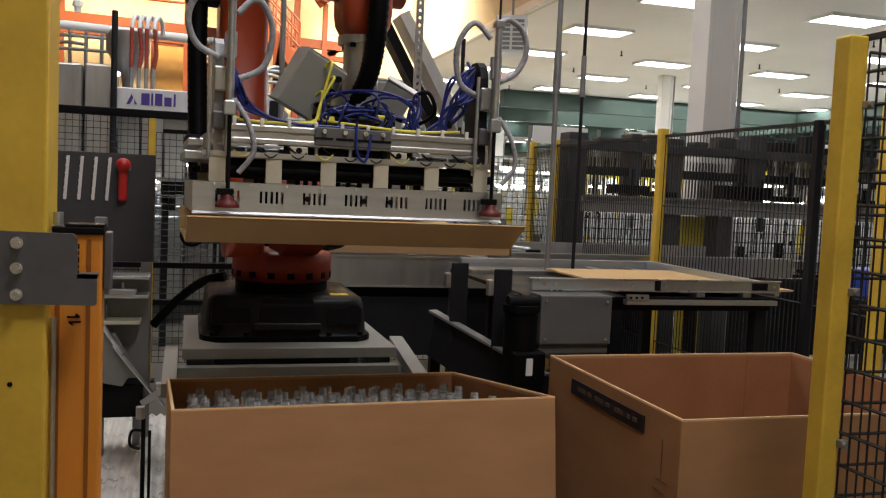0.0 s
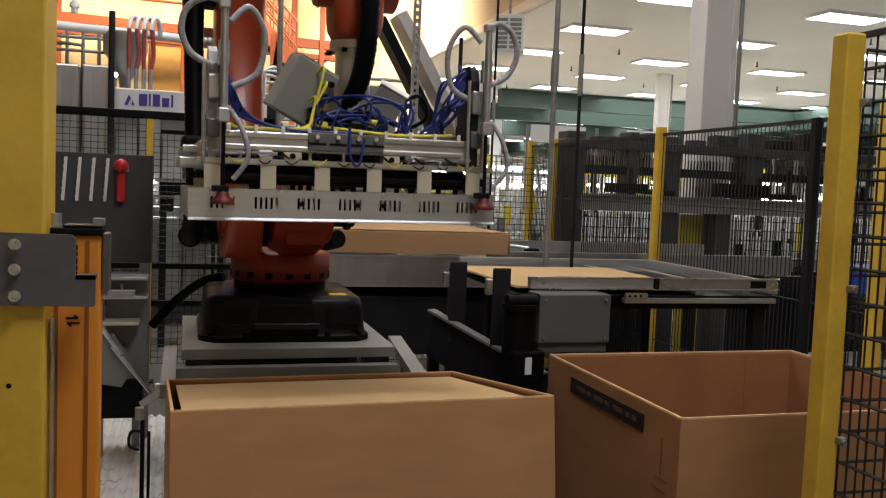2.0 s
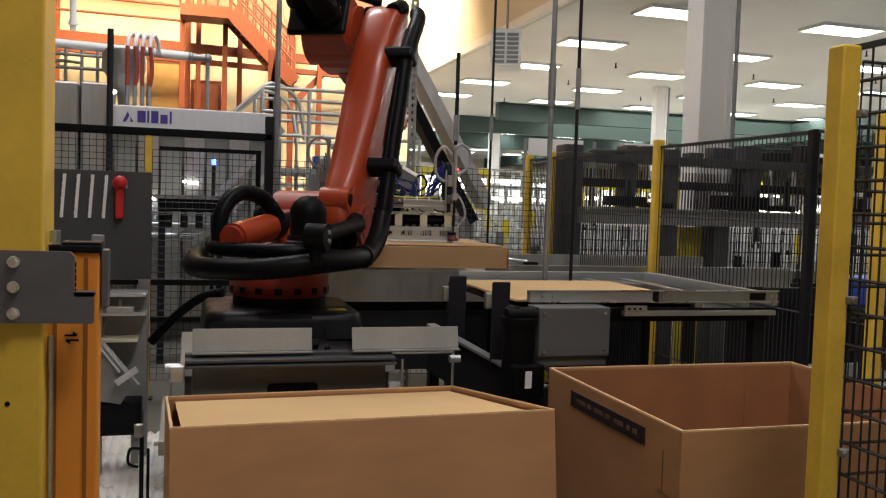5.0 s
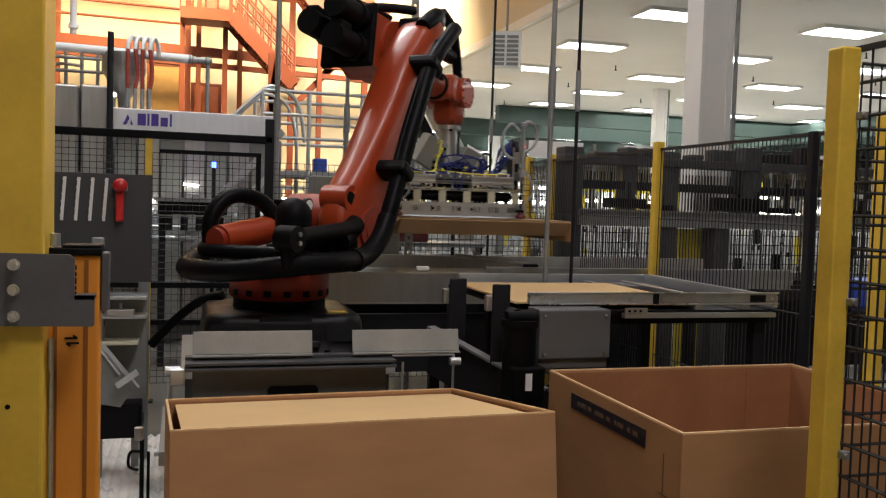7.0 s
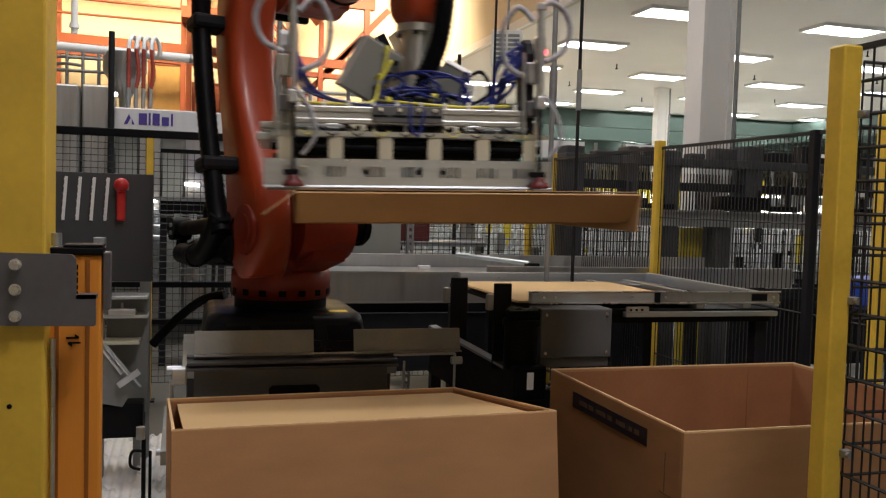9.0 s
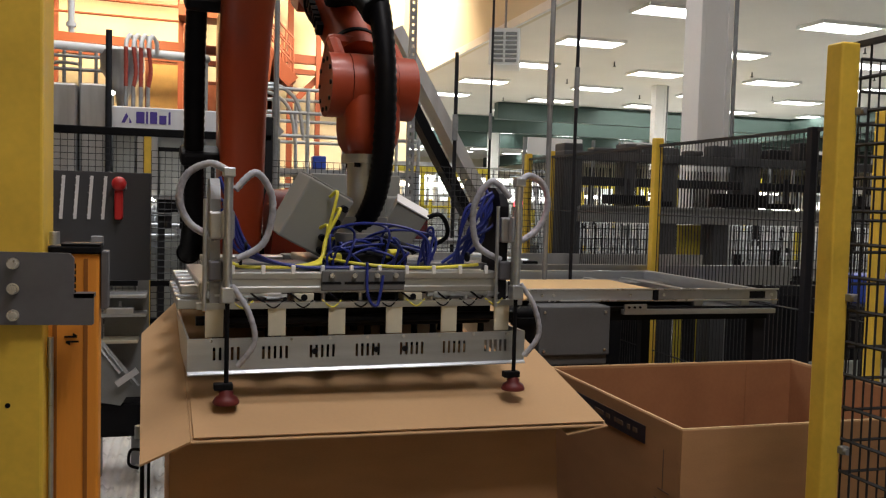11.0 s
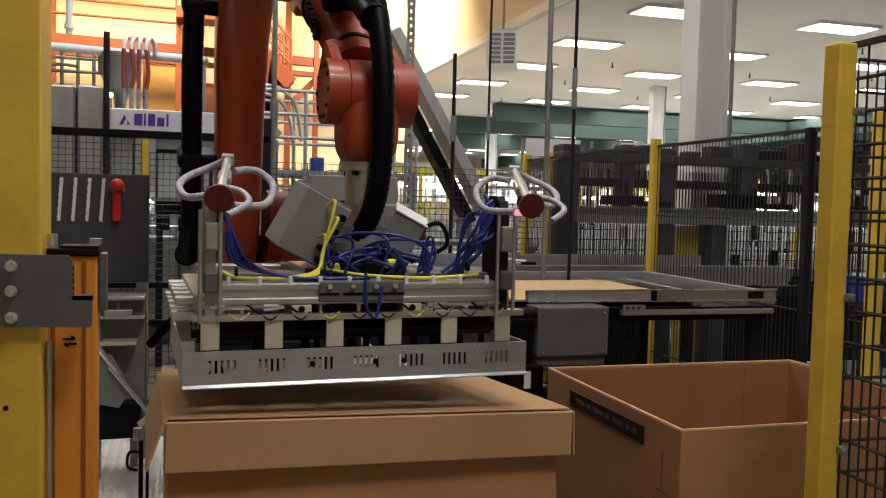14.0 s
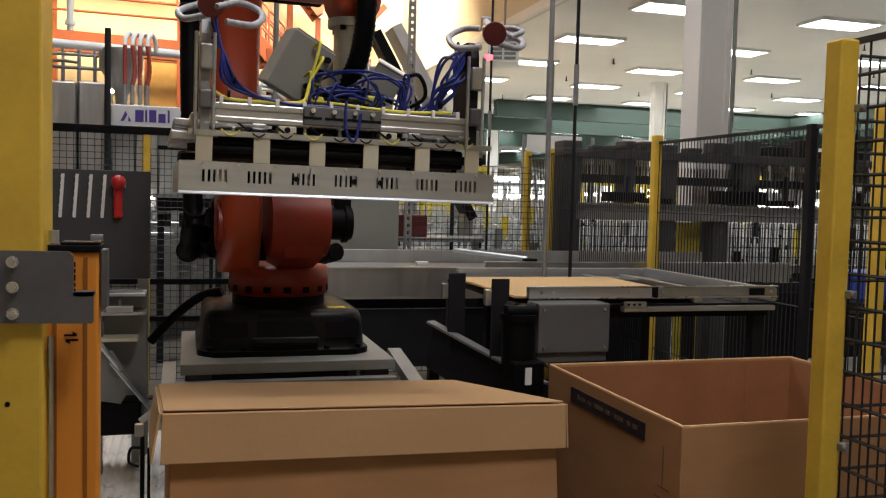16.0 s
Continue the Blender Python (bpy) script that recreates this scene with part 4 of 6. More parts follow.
cab = thing("control_box", "grey control cabinet behind the lid conveyor", "cabinet", pose(1.38, 7.0, 0))
part("case", Shape().box(-0.42, 0.30, 0, 0.3, 1.15, 1.85, 0.01), CABINET_GREY, cab)
part("cabinet_leg", Shape().box(-0.36, -0.30, 0.1, 0.16, 0, 1.15).box(0.2, 0.26, 0.1, 0.16, 0, 1.15), GALV, cab)
rack = thing("parts_crate", "dark red plastic crate on a shelf", "crate", pose(1.95, 7.9, 1.30))
part("crate_body", Shape().box(-0.18, 0.18, -0.15, 0.15, 0.0, 0.2, 0.01), RED_RUBBER, rack)
sh = thing("shelf_table", "galvanised work table behind the fence", "table", pose(1.95, 7.9, 0))
part("table_top", Shape().box(-0.5, 0.7, -0.25, 0.25, 1.26, 1.30, 0.004), GALV, sh)
part("table_leg", Shape().box(-0.48, -0.43, -0.2, -0.15, 0, 1.26), GALV, sh)
part("table_leg", Shape().box(0.62, 0.67, -0.2, -0.15, 0, 1.26), GALV, sh)

# ---- grey palletiser frame beyond the side fence ----


def palletiser():
    s = thing("palletiser_frame", "large grey steel palletiser frame beyond the fence", "machine", pose(0, 0, 0))
    y = 7.4
    for x0, x1, z0, z1 in ((3.31, 3.50, 0, 2.22), (4.34, 4.50, 0, 2.22), (4.91, 5.07, 0, 1.5), (5.22, 5.41, 1.64, 2.30), (3.94, 4.05, 1.64, 2.24), (6.3, 6.5, 0, 2.22), (7.2, 7.5, 0, 2.22)):
        part("column", Shape().box(x0, x1, y, y + 0.22, z0, z1, 0.01), GREY_PAINT, s)
    part("top_beam", Shape().box(3.3, 8.2, y - 0.03, y + 0.2, 2.07, 2.15, 0.01), GREY_PAINT, s)
    part("mid_beam", Shape().box(3.45, 8.2, y - 0.05, y + 0.2, 1.50, 1.64, 0.01), MID_GREY, s)
    part("mid_edge", Shape().box(3.45, 8.2, y - 0.08, y - 0.051, 1.635, 1.655), GALV, s)
    part("upper_rail", Shape().box(3.5, 8.2, y + 0.02, y + 0.15, 1.84, 1.92, 0.006), DARK_GREY, s)
    for x0, x1, z0, z1 in ((3.75, 4.1, 1.67, 1.76), (4.9, 5.45, 1.67, 1.80), (5.55, 5.75, 1.66, 1.72), (6.2, 6.7, 1.67, 1.72), (4.15, 4.4, 1.66, 1.71)):
        part("drive_box", Shape().box(x0, x1, y - 0.1, y + 0.1, z0, z1, 0.01), BLACK_PLASTIC, s)
    part("yellow_panel", Shape().box(4.70, 5.10, y + 0.3, y + 0.32, 0.02, 1.48), LEMON, s, "yellow guard panel")
    part("label", Shape().box(6.3, 6.62, y - 0.035, y - 0.031, 1.84, 1.90), WHITE, s)
    bars = Shape()
    for i in range(130):
        bars.box(3.5 + i * 0.036, 3.508 + i * 0.036, y + 0.5, y + 0.508, 0.9, 1.48)
        bars.box(3.5 + i * 0.036, 3.508 + i * 0.036, y + 0.3, y + 0.308, 1.66, 2.02)
    for j in range(6):
        bars.box(3.5, 8.2, y + 0.498, y + 0.506, 0.92 + j * 0.1, 0.928 + j * 0.1)
    tagged(part("guard_bar", bars, DARK_GREY, s), kind="stuff")
    for x0, x1 in ((3.31, 4.6), (5.15, 8.2)):
        part("base_panel", Shape().box(x0, x1, y + 0.52, y + 0.55, 0.02, 0.9, 0.006), DARK_GREY, s)
    part("lower_rail", Shape().box(3.5, 8.2, y + 0.02, y + 0.12, 0.80, 0.90, 0.006), DARK_GREY, s)
    for x in (3.95, 4.3, 5.0, 5.35, 5.7, 6.3, 6.6):
        part("sensor_post", Shape().box(x, x + 0.03, y - 0.02, y + 0.02, 1.66, 1.66 + 0.12 + 0.2 * ((x * 7) % 1)), DARK_GREY, s)
    for x0, x1 in ((4.98, 5.02), (5.05, 5.09), (5.12, 5.14), (5.17, 5.22)):
        part("label_bar", Shape().box(x0, x1, y - 0.056, y - 0.052, 1.54, 1.59), GALV, s, "pale painted bar")
    for x0, x1, z1 in ((3.6, 3.9, 2.19), (4.1, 4.3, 2.24), (4.6, 4.75, 2.20), (4.85, 5.1, 2.26), (5.5, 5.75, 2.25), (5.85, 5.95, 2.33), (6.05, 6.25, 2.22)):
        part("top_fitting", Shape().box(x0, x1, y - 0.02, y + 0.14, 2.151, z1, 0.012), GREY_PAINT if x0 < 5 else DARK_GREY, s)


palletiser()
for i in range(5):
    bw = thing("bright_panel", "lit white machine panel beyond the palletiser", "panel", pose(4.6 + i * 1.35, 10.4, 0), group="lit panels")
    part("panel_face", Shape().box(-0.5, 0.5, 0, 0.03, 1.15, 1.35 + 0.1 * (i % 2)), WHITE, bw)
    part("upper_face", Shape().box(-0.45, 0.3, 0, 0.03, 2.28, 2.50), WHITE, bw)
    part("panel_post", Shape().box(-0.5, -0.46, 0.031, 0.06, 0, 2.5).box(0.46, 0.5, 0.031, 0.06, 0, 2.5), GALV, bw)
blue_bin = solid("storage_bin", Shape().box(-0.22, 0.22, -0.18, 0.18, 0.0, 0.18, 0.02), BLUE_PLASTIC, "blue plastic storage bin on a stand", "bin", m=pose(4.25, 4.55, 1.08))
bs = solid("bin_stand", Shape().box(-0.3, 0.3, -0.25, 0.25, 1.04, 1.08).box(-0.28, -0.24, -0.2, -0.16, 0, 1.04).box(0.24, 0.28, -0.2, -0.16, 0, 1.04), DARK_GREY, "dark steel stand under a blue bin", "stand", m=pose(4.25, 4.55, 0))

# ---- cartons ----
BOX_W, BOX_D, BOX_H, WALL_T = 1.2, 1.03, 0.84, 0.012


def carton(name, label, m):
    s = thing(name, label, "carton", m)
    w, d, h, t = BOX_W, BOX_D, BOX_H, WALL_T
    part("front_wall", Shape().box(0, w, 0, t, -h, -0.002, 0.003), CARD, s)
    part("back_wall", Shape().box(0, w, d - t, d, -h, -0.002, 0.003), CARD, s)
    part("side_wall", Shape().box(0, t, t, d - t, -h, -0.002, 0.003), CARD, s)
    part("side_wall", Shape().box(w - t, w, t, d - t, -h, -0.002, 0.003), CARD, s)
    # thin sheets on the inside faces, in a darker and redder colour
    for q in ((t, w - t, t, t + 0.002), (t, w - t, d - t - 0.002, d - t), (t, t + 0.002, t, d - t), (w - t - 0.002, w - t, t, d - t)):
        part("lining", Shape().box(*q, -h, -0.012), CARD_IN, s, "darker sheet on the inside face")
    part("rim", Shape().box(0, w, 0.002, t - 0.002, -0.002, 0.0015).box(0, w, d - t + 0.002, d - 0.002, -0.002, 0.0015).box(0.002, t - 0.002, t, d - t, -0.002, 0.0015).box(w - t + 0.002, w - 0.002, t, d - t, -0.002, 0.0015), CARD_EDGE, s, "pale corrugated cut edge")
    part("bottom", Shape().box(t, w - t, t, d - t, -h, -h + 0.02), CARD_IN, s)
    return s


FULL_BOX = pose(-0.04, 2.553, 0.988, -7.7, 0, 1.9)
full = carton("full_carton", "large tilted kraft carton packed with clear bottles", FULL_BOX)
empty = carton("empty_carton", "large open empty kraft carton with a dark tape label", pose(1.467, 2.329, 0.971))
part("tape_label", Shape().box(-0.003, -0.0005, 0.22, 0.80, -0.105, -0.045), TAPE, empty, "dark printed tape label")
tl = Shape()
for i, wdt in enumerate((0.03, 0.02, 0.045, 0.015, 0.03, 0.05, 0.02, 0.03, 0.04, 0.02)):
    tl.box(-0.0042, -0.0032, 0.27 + i * 0.05, 0.27 + i * 0.05 + wdt, -0.082, -0.066)
tagged(part("print_row", tl, PRINT, empty, "unreadable faded print"), kind="stuff")
part("fold_mark", Shape().box(-0.002, -0.0005, 0.10, 0.104, -0.22, -0.09).box(-0.002, -0.0005, 0.06, 0.13, -0.225, -0.221).box(-0.002, -0.0005, 0.07, 0.15, -0.26, -0.257), PRINT, empty)
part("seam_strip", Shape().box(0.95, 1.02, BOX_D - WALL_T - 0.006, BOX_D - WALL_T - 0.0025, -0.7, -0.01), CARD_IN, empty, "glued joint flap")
cc = thing("carton_conveyor", "dark roller conveyor under the empty carton", "conveyor", pose(1.40, 2.2, 0))
part("bed_frame", Shape().box(0, 1.45, 0, 0.05, 0.02, 0.09).box(0, 1.45, 1.25, 1.30, 0.02, 0.09), DARK_GREY, cc)
for i in range(12):
    part("roller", Shape().rod((0.07 + i * 0.12, 0.06, 0.085), (0.07 + i * 0.12, 1.24, 0.085), 0.045, n=12), GALV, cc)
tt = thing("tilt_table", "dark steel tilting table under the full carton", "tilt table", pose(-0.04, 2.60, 0))
part("table_plate", Shape().box(-0.05, 1.25, -0.1, 1.0, -0.03, 0.0, 0.004), DARK_GREY, tt, m=pose(0.0, -0.157, 0.152, -7.7, 0, 1.9))
part("table_base", Shape().box(0.1, 1.1, 0.1, 0.8, 0.0, 0.02).box(0.2, 1.0, -0.10, 0.1, 0.0, 0.10), DARK_GREY, tt)
ch = thing("side_chain", "black hinge chain and rod beside the full carton", "chain", pose(-0.13, 2.95, 0))
part("upright", Shape().rod((0.0, 0, 0.0), (0.0, 0, 0.86), 0.007).rod((0.02, 0, 0.3), (0.02, 0, 0.82), 0.005), BLACK_PLASTIC, ch)
for z in (0.82, 0.58):
    part("loop", Shape().tube([(0, 0, z), (-0.035, 0, z), (-0.04, 0, z - 0.045), (-0.01, 0, z - 0.06)], 0.005), BLACK_PLASTIC, ch)
part("knob", Shape().rod((-0.01, 0, 0.86), (-0.01, 0, 0.9), 0.014), STEEL, ch)
gb = thing("guide_block", "small pale plastic guide block before the carton", "block", pose(1.19, 2.20, 0.42))
part("block", Shape().box(-0.035, 0.035, -0.03, 0.03, 0, 0.25, 0.006), WHITE, gb)
part("block_stand", Shape().box(-0.02, 0.02, -0.02, 0.02, -0.42, 0.0), DARK_GREY, gb)

# bottles standing in the full carton
bt = thing("bottle", "clear plastic bottle with a threaded neck in the carton", "bottle", FULL_BOX @ pose(0.09, 0.09, -0.274), group="bottles in the carton")
part("bottle_body", Shape().lathe([(0.036, 0.0), (0.044, 0.01), (0.044, 0.12), (0.037, 0.15), (0.018, 0.185), (0.0155, 0.20)], 12), PET, bt)
part("neck", Shape().lathe([(0.0155, 0.20), (0.0155, 0.206), (0.021, 0.207), (0.021, 0.21), (0.015, 0.212), (0.018, 0.216), (0.015, 0.22), (0.018, 0.224), (0.015, 0.228), (0.015, 0.236)], 12), PET, bt)
for j in range(10):
    for i in range(11):
        if (i, j) != (0, 0):
            copy_thing(bt, FULL_BOX @ pose(0.09 + i * 0.10 + (0.0 if j % 2 == 0 else 0.035), 0.09 + j * 0.094, -0.278 + 0.003 * ((i * 7 + j * 3) % 4)))
# ---- the robot ----
ROBOT = (0.475, 4.68, 0.87)
SHOULDER_R, SHOULDER_Z, ARM_L, FORE_L, WRIST_UP = 0.36, 0.65, 1.25, 1.08, 0.90
rb_ = thing("palletising_robot", "large orange six-axis robot on a black cast base", "robot", pose(*ROBOT))


def ring(r, n, z0, z1, c=(0, 0)):
    return [(c[0] + r * math.cos(2 * math.pi * k / n), c[1] + r * math.sin(2 * math.pi * k / n)) for k in range(n)]


def rounded(w, d, r, k=5):
    """A plan outline with rounded corners."""
    out = []
    for cx, cy, a0 in ((w - r, d - r, 0), (r - w, d - r, 90), (r - w, r - d, 180), (w - r, r - d, 270)):
        out += [(cx + r * math.cos(math.radians(a0 + 90 * i / k)), cy + r * math.sin(math.radians(a0 + 90 * i / k))) for i in range(k + 1)]
    return out


def robot_base():
    q = rounded(0.42, 0.42, 0.11)
    n = len(q)
    b = Shape()
    rows = [(0.975, 0.026), (0.955, 0.034), (0.945, 0.10), (0.925, 0.172), (0.905, 0.196), (0.87, 0.210), (0.80, 0.215)]
    vs = [(x * k, y * k, z) for k, z in rows for x, y in q]
    b.add(vs, [(j * n + i, j * n + (i + 1) % n, (j + 1) * n + (i + 1) % n, (j + 1) * n + i) for j in range(len(rows) - 1) for i in range(n)], True)
    b.add(vs[-n:], [tuple(range(n))])
    base = part("base", b, SLATE, rb_, "dark slate cast iron foot")
    lip = []
    for x, y in q:
        lip.append((x, y - (0.015 if abs(x) > 0.17 and y < -0.4 else 0)))
    part("foot_flange", Shape().prism(lip, "z", 0.0, 0.026), BLACK, base)
    part("collar", Shape().rod((0, 0, 0.2155), (0, 0, 0.27), 0.24, n=36), BLACK, base)
    # black plates for the shade inside the casting's windows and front recess
    for x0, x1, z0, z1 in ((-0.365, -0.185, -0.052, 0.040), (0.19, 0.36, -0.052, 0.038)):
        w, h = (x1 - x0) / 2, (z1 - z0) / 2
        o = [(x + (x0 + x1) / 2, z + (z0 + z1) / 2) for x, z in rounded(w, h, 0.02, 3)]
        part("base_window", Shape().prism(o, "y", -0.004, 0.05), BLACK_PLASTIC, base, m=pose(0, -0.3925, 0.136, -15.5, 0, 0))
    part("front_recess", Shape().prism([(-0.15, -0.045), (0.14, -0.045), (0.12, 0.07), (-0.13, 0.07)], "y", -0.005, 0.05), BLACK_PLASTIC, base, m=pose(0, -0.3925, 0.136, -15.5, 0, 0))
    part("recess_lip", Shape().box(-0.17, 0.16, -0.012, 0.02, -0.085, -0.048, 0.008), SLATE, base, m=pose(0, -0.3925, 0.136, -15.5, 0, 0))
    part("warning_label", Shape().box(0.22, 0.31, -0.30, -0.23, 0.2155, 0.2175), LEMON, base, "yellow warning label")
    for x, y in ((-0.36, -0.385), (-0.2, -0.405), (0.2, -0.405), (0.36, -0.385), (0.37, 0.3), (-0.37, 0.3)):
        part("bolt", Shape().rod((x, y, 0.026), (x, y, 0.045), 0.014, n=6), BLACK, base)
    part("cable_tube", Shape().tube([(-0.28, 0.30, 0.24), (-0.40, 0.36, 0.20), (-0.54, 0.42, 0.08), (-0.66, 0.46, -0.06)], 0.026, ribs=0.08), HOSE, base)


robot_base()

# turntable: forwards is +x, the link arm stands at its right (-y)


def robot_turntable():
    b = Shape().lathe([(0.235, 0.262), (0.258, 0.275), (0.258, 0.40), (0.245, 0.415), (0.20, 0.42)], 44)
    ob = part("turntable", b, ORANGE_SHADED, rb_, "orange-red cast turntable ring, coloured darker for shade")
    part("shoulder_housing", Shape().prism([(-0.10, 0.415), (0.24, 0.415), (0.46, 0.48), (0.52, 0.61), (0.47, 0.75), (0.34, 0.79), (0.20, 0.71), (0.06, 0.56), (-0.08, 0.48)], "y", -0.055, 0.13), ORANGE_SHADED, ob, "orange-red cast shoulder housing, coloured darker for shade")
    part("shoulder_joint", Shape().rod((SHOULDER_R, -0.12, SHOULDER_Z), (SHOULDER_R, 0.16, SHOULDER_Z), 0.17, n=30), ORANGE_SHADED, ob)
    for i in range(16):
        a = 2 * math.pi * i / 16
        part("bolt_pocket", Shape().box(0.245, 0.2605, -0.020, 0.020, 0.285, 0.318, 0.004, pose(0, 0, 0, 0, 0, math.degrees(a))), BLACK, ob)
    part("shoulder_motor", Shape().rod((SHOULDER_R, 0.16, SHOULDER_Z), (SHOULDER_R, 0.29, SHOULDER_Z), 0.085, n=20).rod((SHOULDER_R, 0.25, SHOULDER_Z), (SHOULDER_R, 0.27, SHOULDER_Z), 0.1, n=20).box(SHOULDER_R - 0.05, SHOULDER_R + 0.05, 0.20, 0.285, SHOULDER_Z + 0.06, SHOULDER_Z + 0.13, 0.01), BLACK, ob, "black shoulder motor")
    motor = part("axis_motor", Shape().rod((-0.24, -0.25, 0.46), (-0.24, -0.25, 0.69), 0.09, n=24).ball((-0.24, -0.25, 0.70), 0.092), BLACK, ob, "black upright motor with a domed cap")
    part("motor_collar", Shape().rod((-0.24, -0.25, 0.57), (-0.24, -0.25, 0.595), 0.102, n=24), BLACK_PLASTIC, motor)
    part("connector", Shape().box(-0.05, 0.05, -0.33, -0.24, 0.54, 0.62, 0.015), BLACK_PLASTIC, motor)
    part("junction_box", Shape().box(-0.38, -0.20, -0.32, -0.18, 0.47, 0.57, 0.02), BLACK_PLASTIC, ob)
    part("junction_box", Shape().box(0.02, 0.17, -0.30, -0.12, 0.46, 0.58, 0.02), BLACK_PLASTIC, ob)
    part("balancer", Shape().rod((-0.42, 0.06, 0.575), (-0.06, 0.04, 0.62), 0.072, n=24), ORANGE, ob, "orange counterbalance cylinder")
    part("balancer_cap", Shape().rod((-0.45, 0.062, 0.572), (-0.42, 0.06, 0.575), 0.06, n=20), ORANGE_SHADED, ob)
    part("balancer_rod", Shape().rod((-0.06, 0.04, 0.62), (0.22, 0.03, 0.66), 0.045, n=16).rod((-0.06, 0.04, 0.62), (0.02, 0.04, 0.63), 0.078, n=20), BLACK, ob)
    part("label", Shape().box(-0.06, 0.06, -0.002, 0.002, -0.012, 0.012, 0, pose(0.06, -0.306, 0.645, 0, -28, 0)), LEMON, ob, "yellow tag strip")
    part("hose_guide", Shape().rod((-0.47, -0.38, 0.60), (0.10, -0.40, 0.645), 0.040, n=16).ball((-0.47, -0.38, 0.60), 0.052).rod((-0.47, -0.442, 0.60), (-0.47, -0.34, 0.60), 0.062, n=20).rod((-0.47, -0.38, 0.46), (-0.47, -0.38, 0.60), 0.03), BLACK, ob, "black hose guide arm")
    for dz in (-0.02, 0.022):
        part("bolt", Shape().rod((-0.46, -0.442, 0.60 + dz), (-0.46, -0.450, 0.60 + dz), 0.012, n=8), BOLT, ob)
    part("drive_block", Shape().box(-0.10, 0.20, -0.37, -0.10, 0.46, 0.60, 0.03).rod((-0.02, -0.38, 0.58), (0.16, -0.36, 0.66), 0.055, n=16), BLACK, ob)
    part("gauge_stem", Shape().rod((-0.07, -0.21, 0.58), (-0.07, -0.21, 0.74), 0.012), BLACK_PLASTIC, ob)
    gauge = part("gauge", Shape().rod((-0.07, -0.20, 0.755), (-0.07, -0.225, 0.755), 0.036, n=20), BLACK_PLASTIC, ob, "round pressure gauge")
    part("dial", Shape().rod((-0.07, -0.225, 0.755), (-0.07, -0.227, 0.755), 0.028, n=20), WHITE, gauge, "pale dial")
    part("energy_hose", Shape().tube([(-0.20, 0.36, 0.47), (-0.40, 0.28, 0.43), (-0.53, 0.08, 0.43), (-0.54, -0.14, 0.44), (-0.44, -0.36, 0.47), (-0.22, -0.45, 0.48), (0.0, -0.465, 0.485), (0.14, -0.465, 0.52), (0.25, -0.465, 0.60), (0.325, -0.46, 0.70)], 0.05, n=12, ribs=0.07, steps=14), HOSE, ob, "black ribbed energy hose")
    part("energy_hose", Shape().tube([(-0.24, 0.26, 0.54), (-0.40, 0.16, 0.52), (-0.46, -0.06, 0.52), (-0.42, -0.26, 0.52), (-0.28, -0.38, 0.50), (-0.02, -0.40, 0.48), (0.16, -0.36, 0.50)], 0.036, n=10, ribs=0.07, steps=12), HOSE, ob, "black ribbed energy hose")
    part("rear_hose", Shape().tube([(-0.36, 0.16, 0.50), (-0.36, 0.16, 0.68), (-0.26, 0.12, 0.79), (-0.10, 0.06, 0.77), (-0.02, 0.0, 0.66)], 0.04, n=10, ribs=0.07, steps=12), HOSE, ob)
    part("hose_clamp", Shape().rod((-0.02, -0.465, 0.484), (0.02, -0.465, 0.487), 0.06, n=16), BLACK_PLASTIC, ob)
    for dx in (0.0, 0.03, -0.03):
        part("lead", Shape().tube([(-0.12 + dx, -0.34, 0.60), (0.0 + dx, -0.37, 0.66), (0.12, -0.34 - dx, 0.62), (0.20 + dx, -0.33, 0.70)], 0.010, n=6), BLACK_PLASTIC, ob)
    return ob


TURNTABLE = robot_turntable()


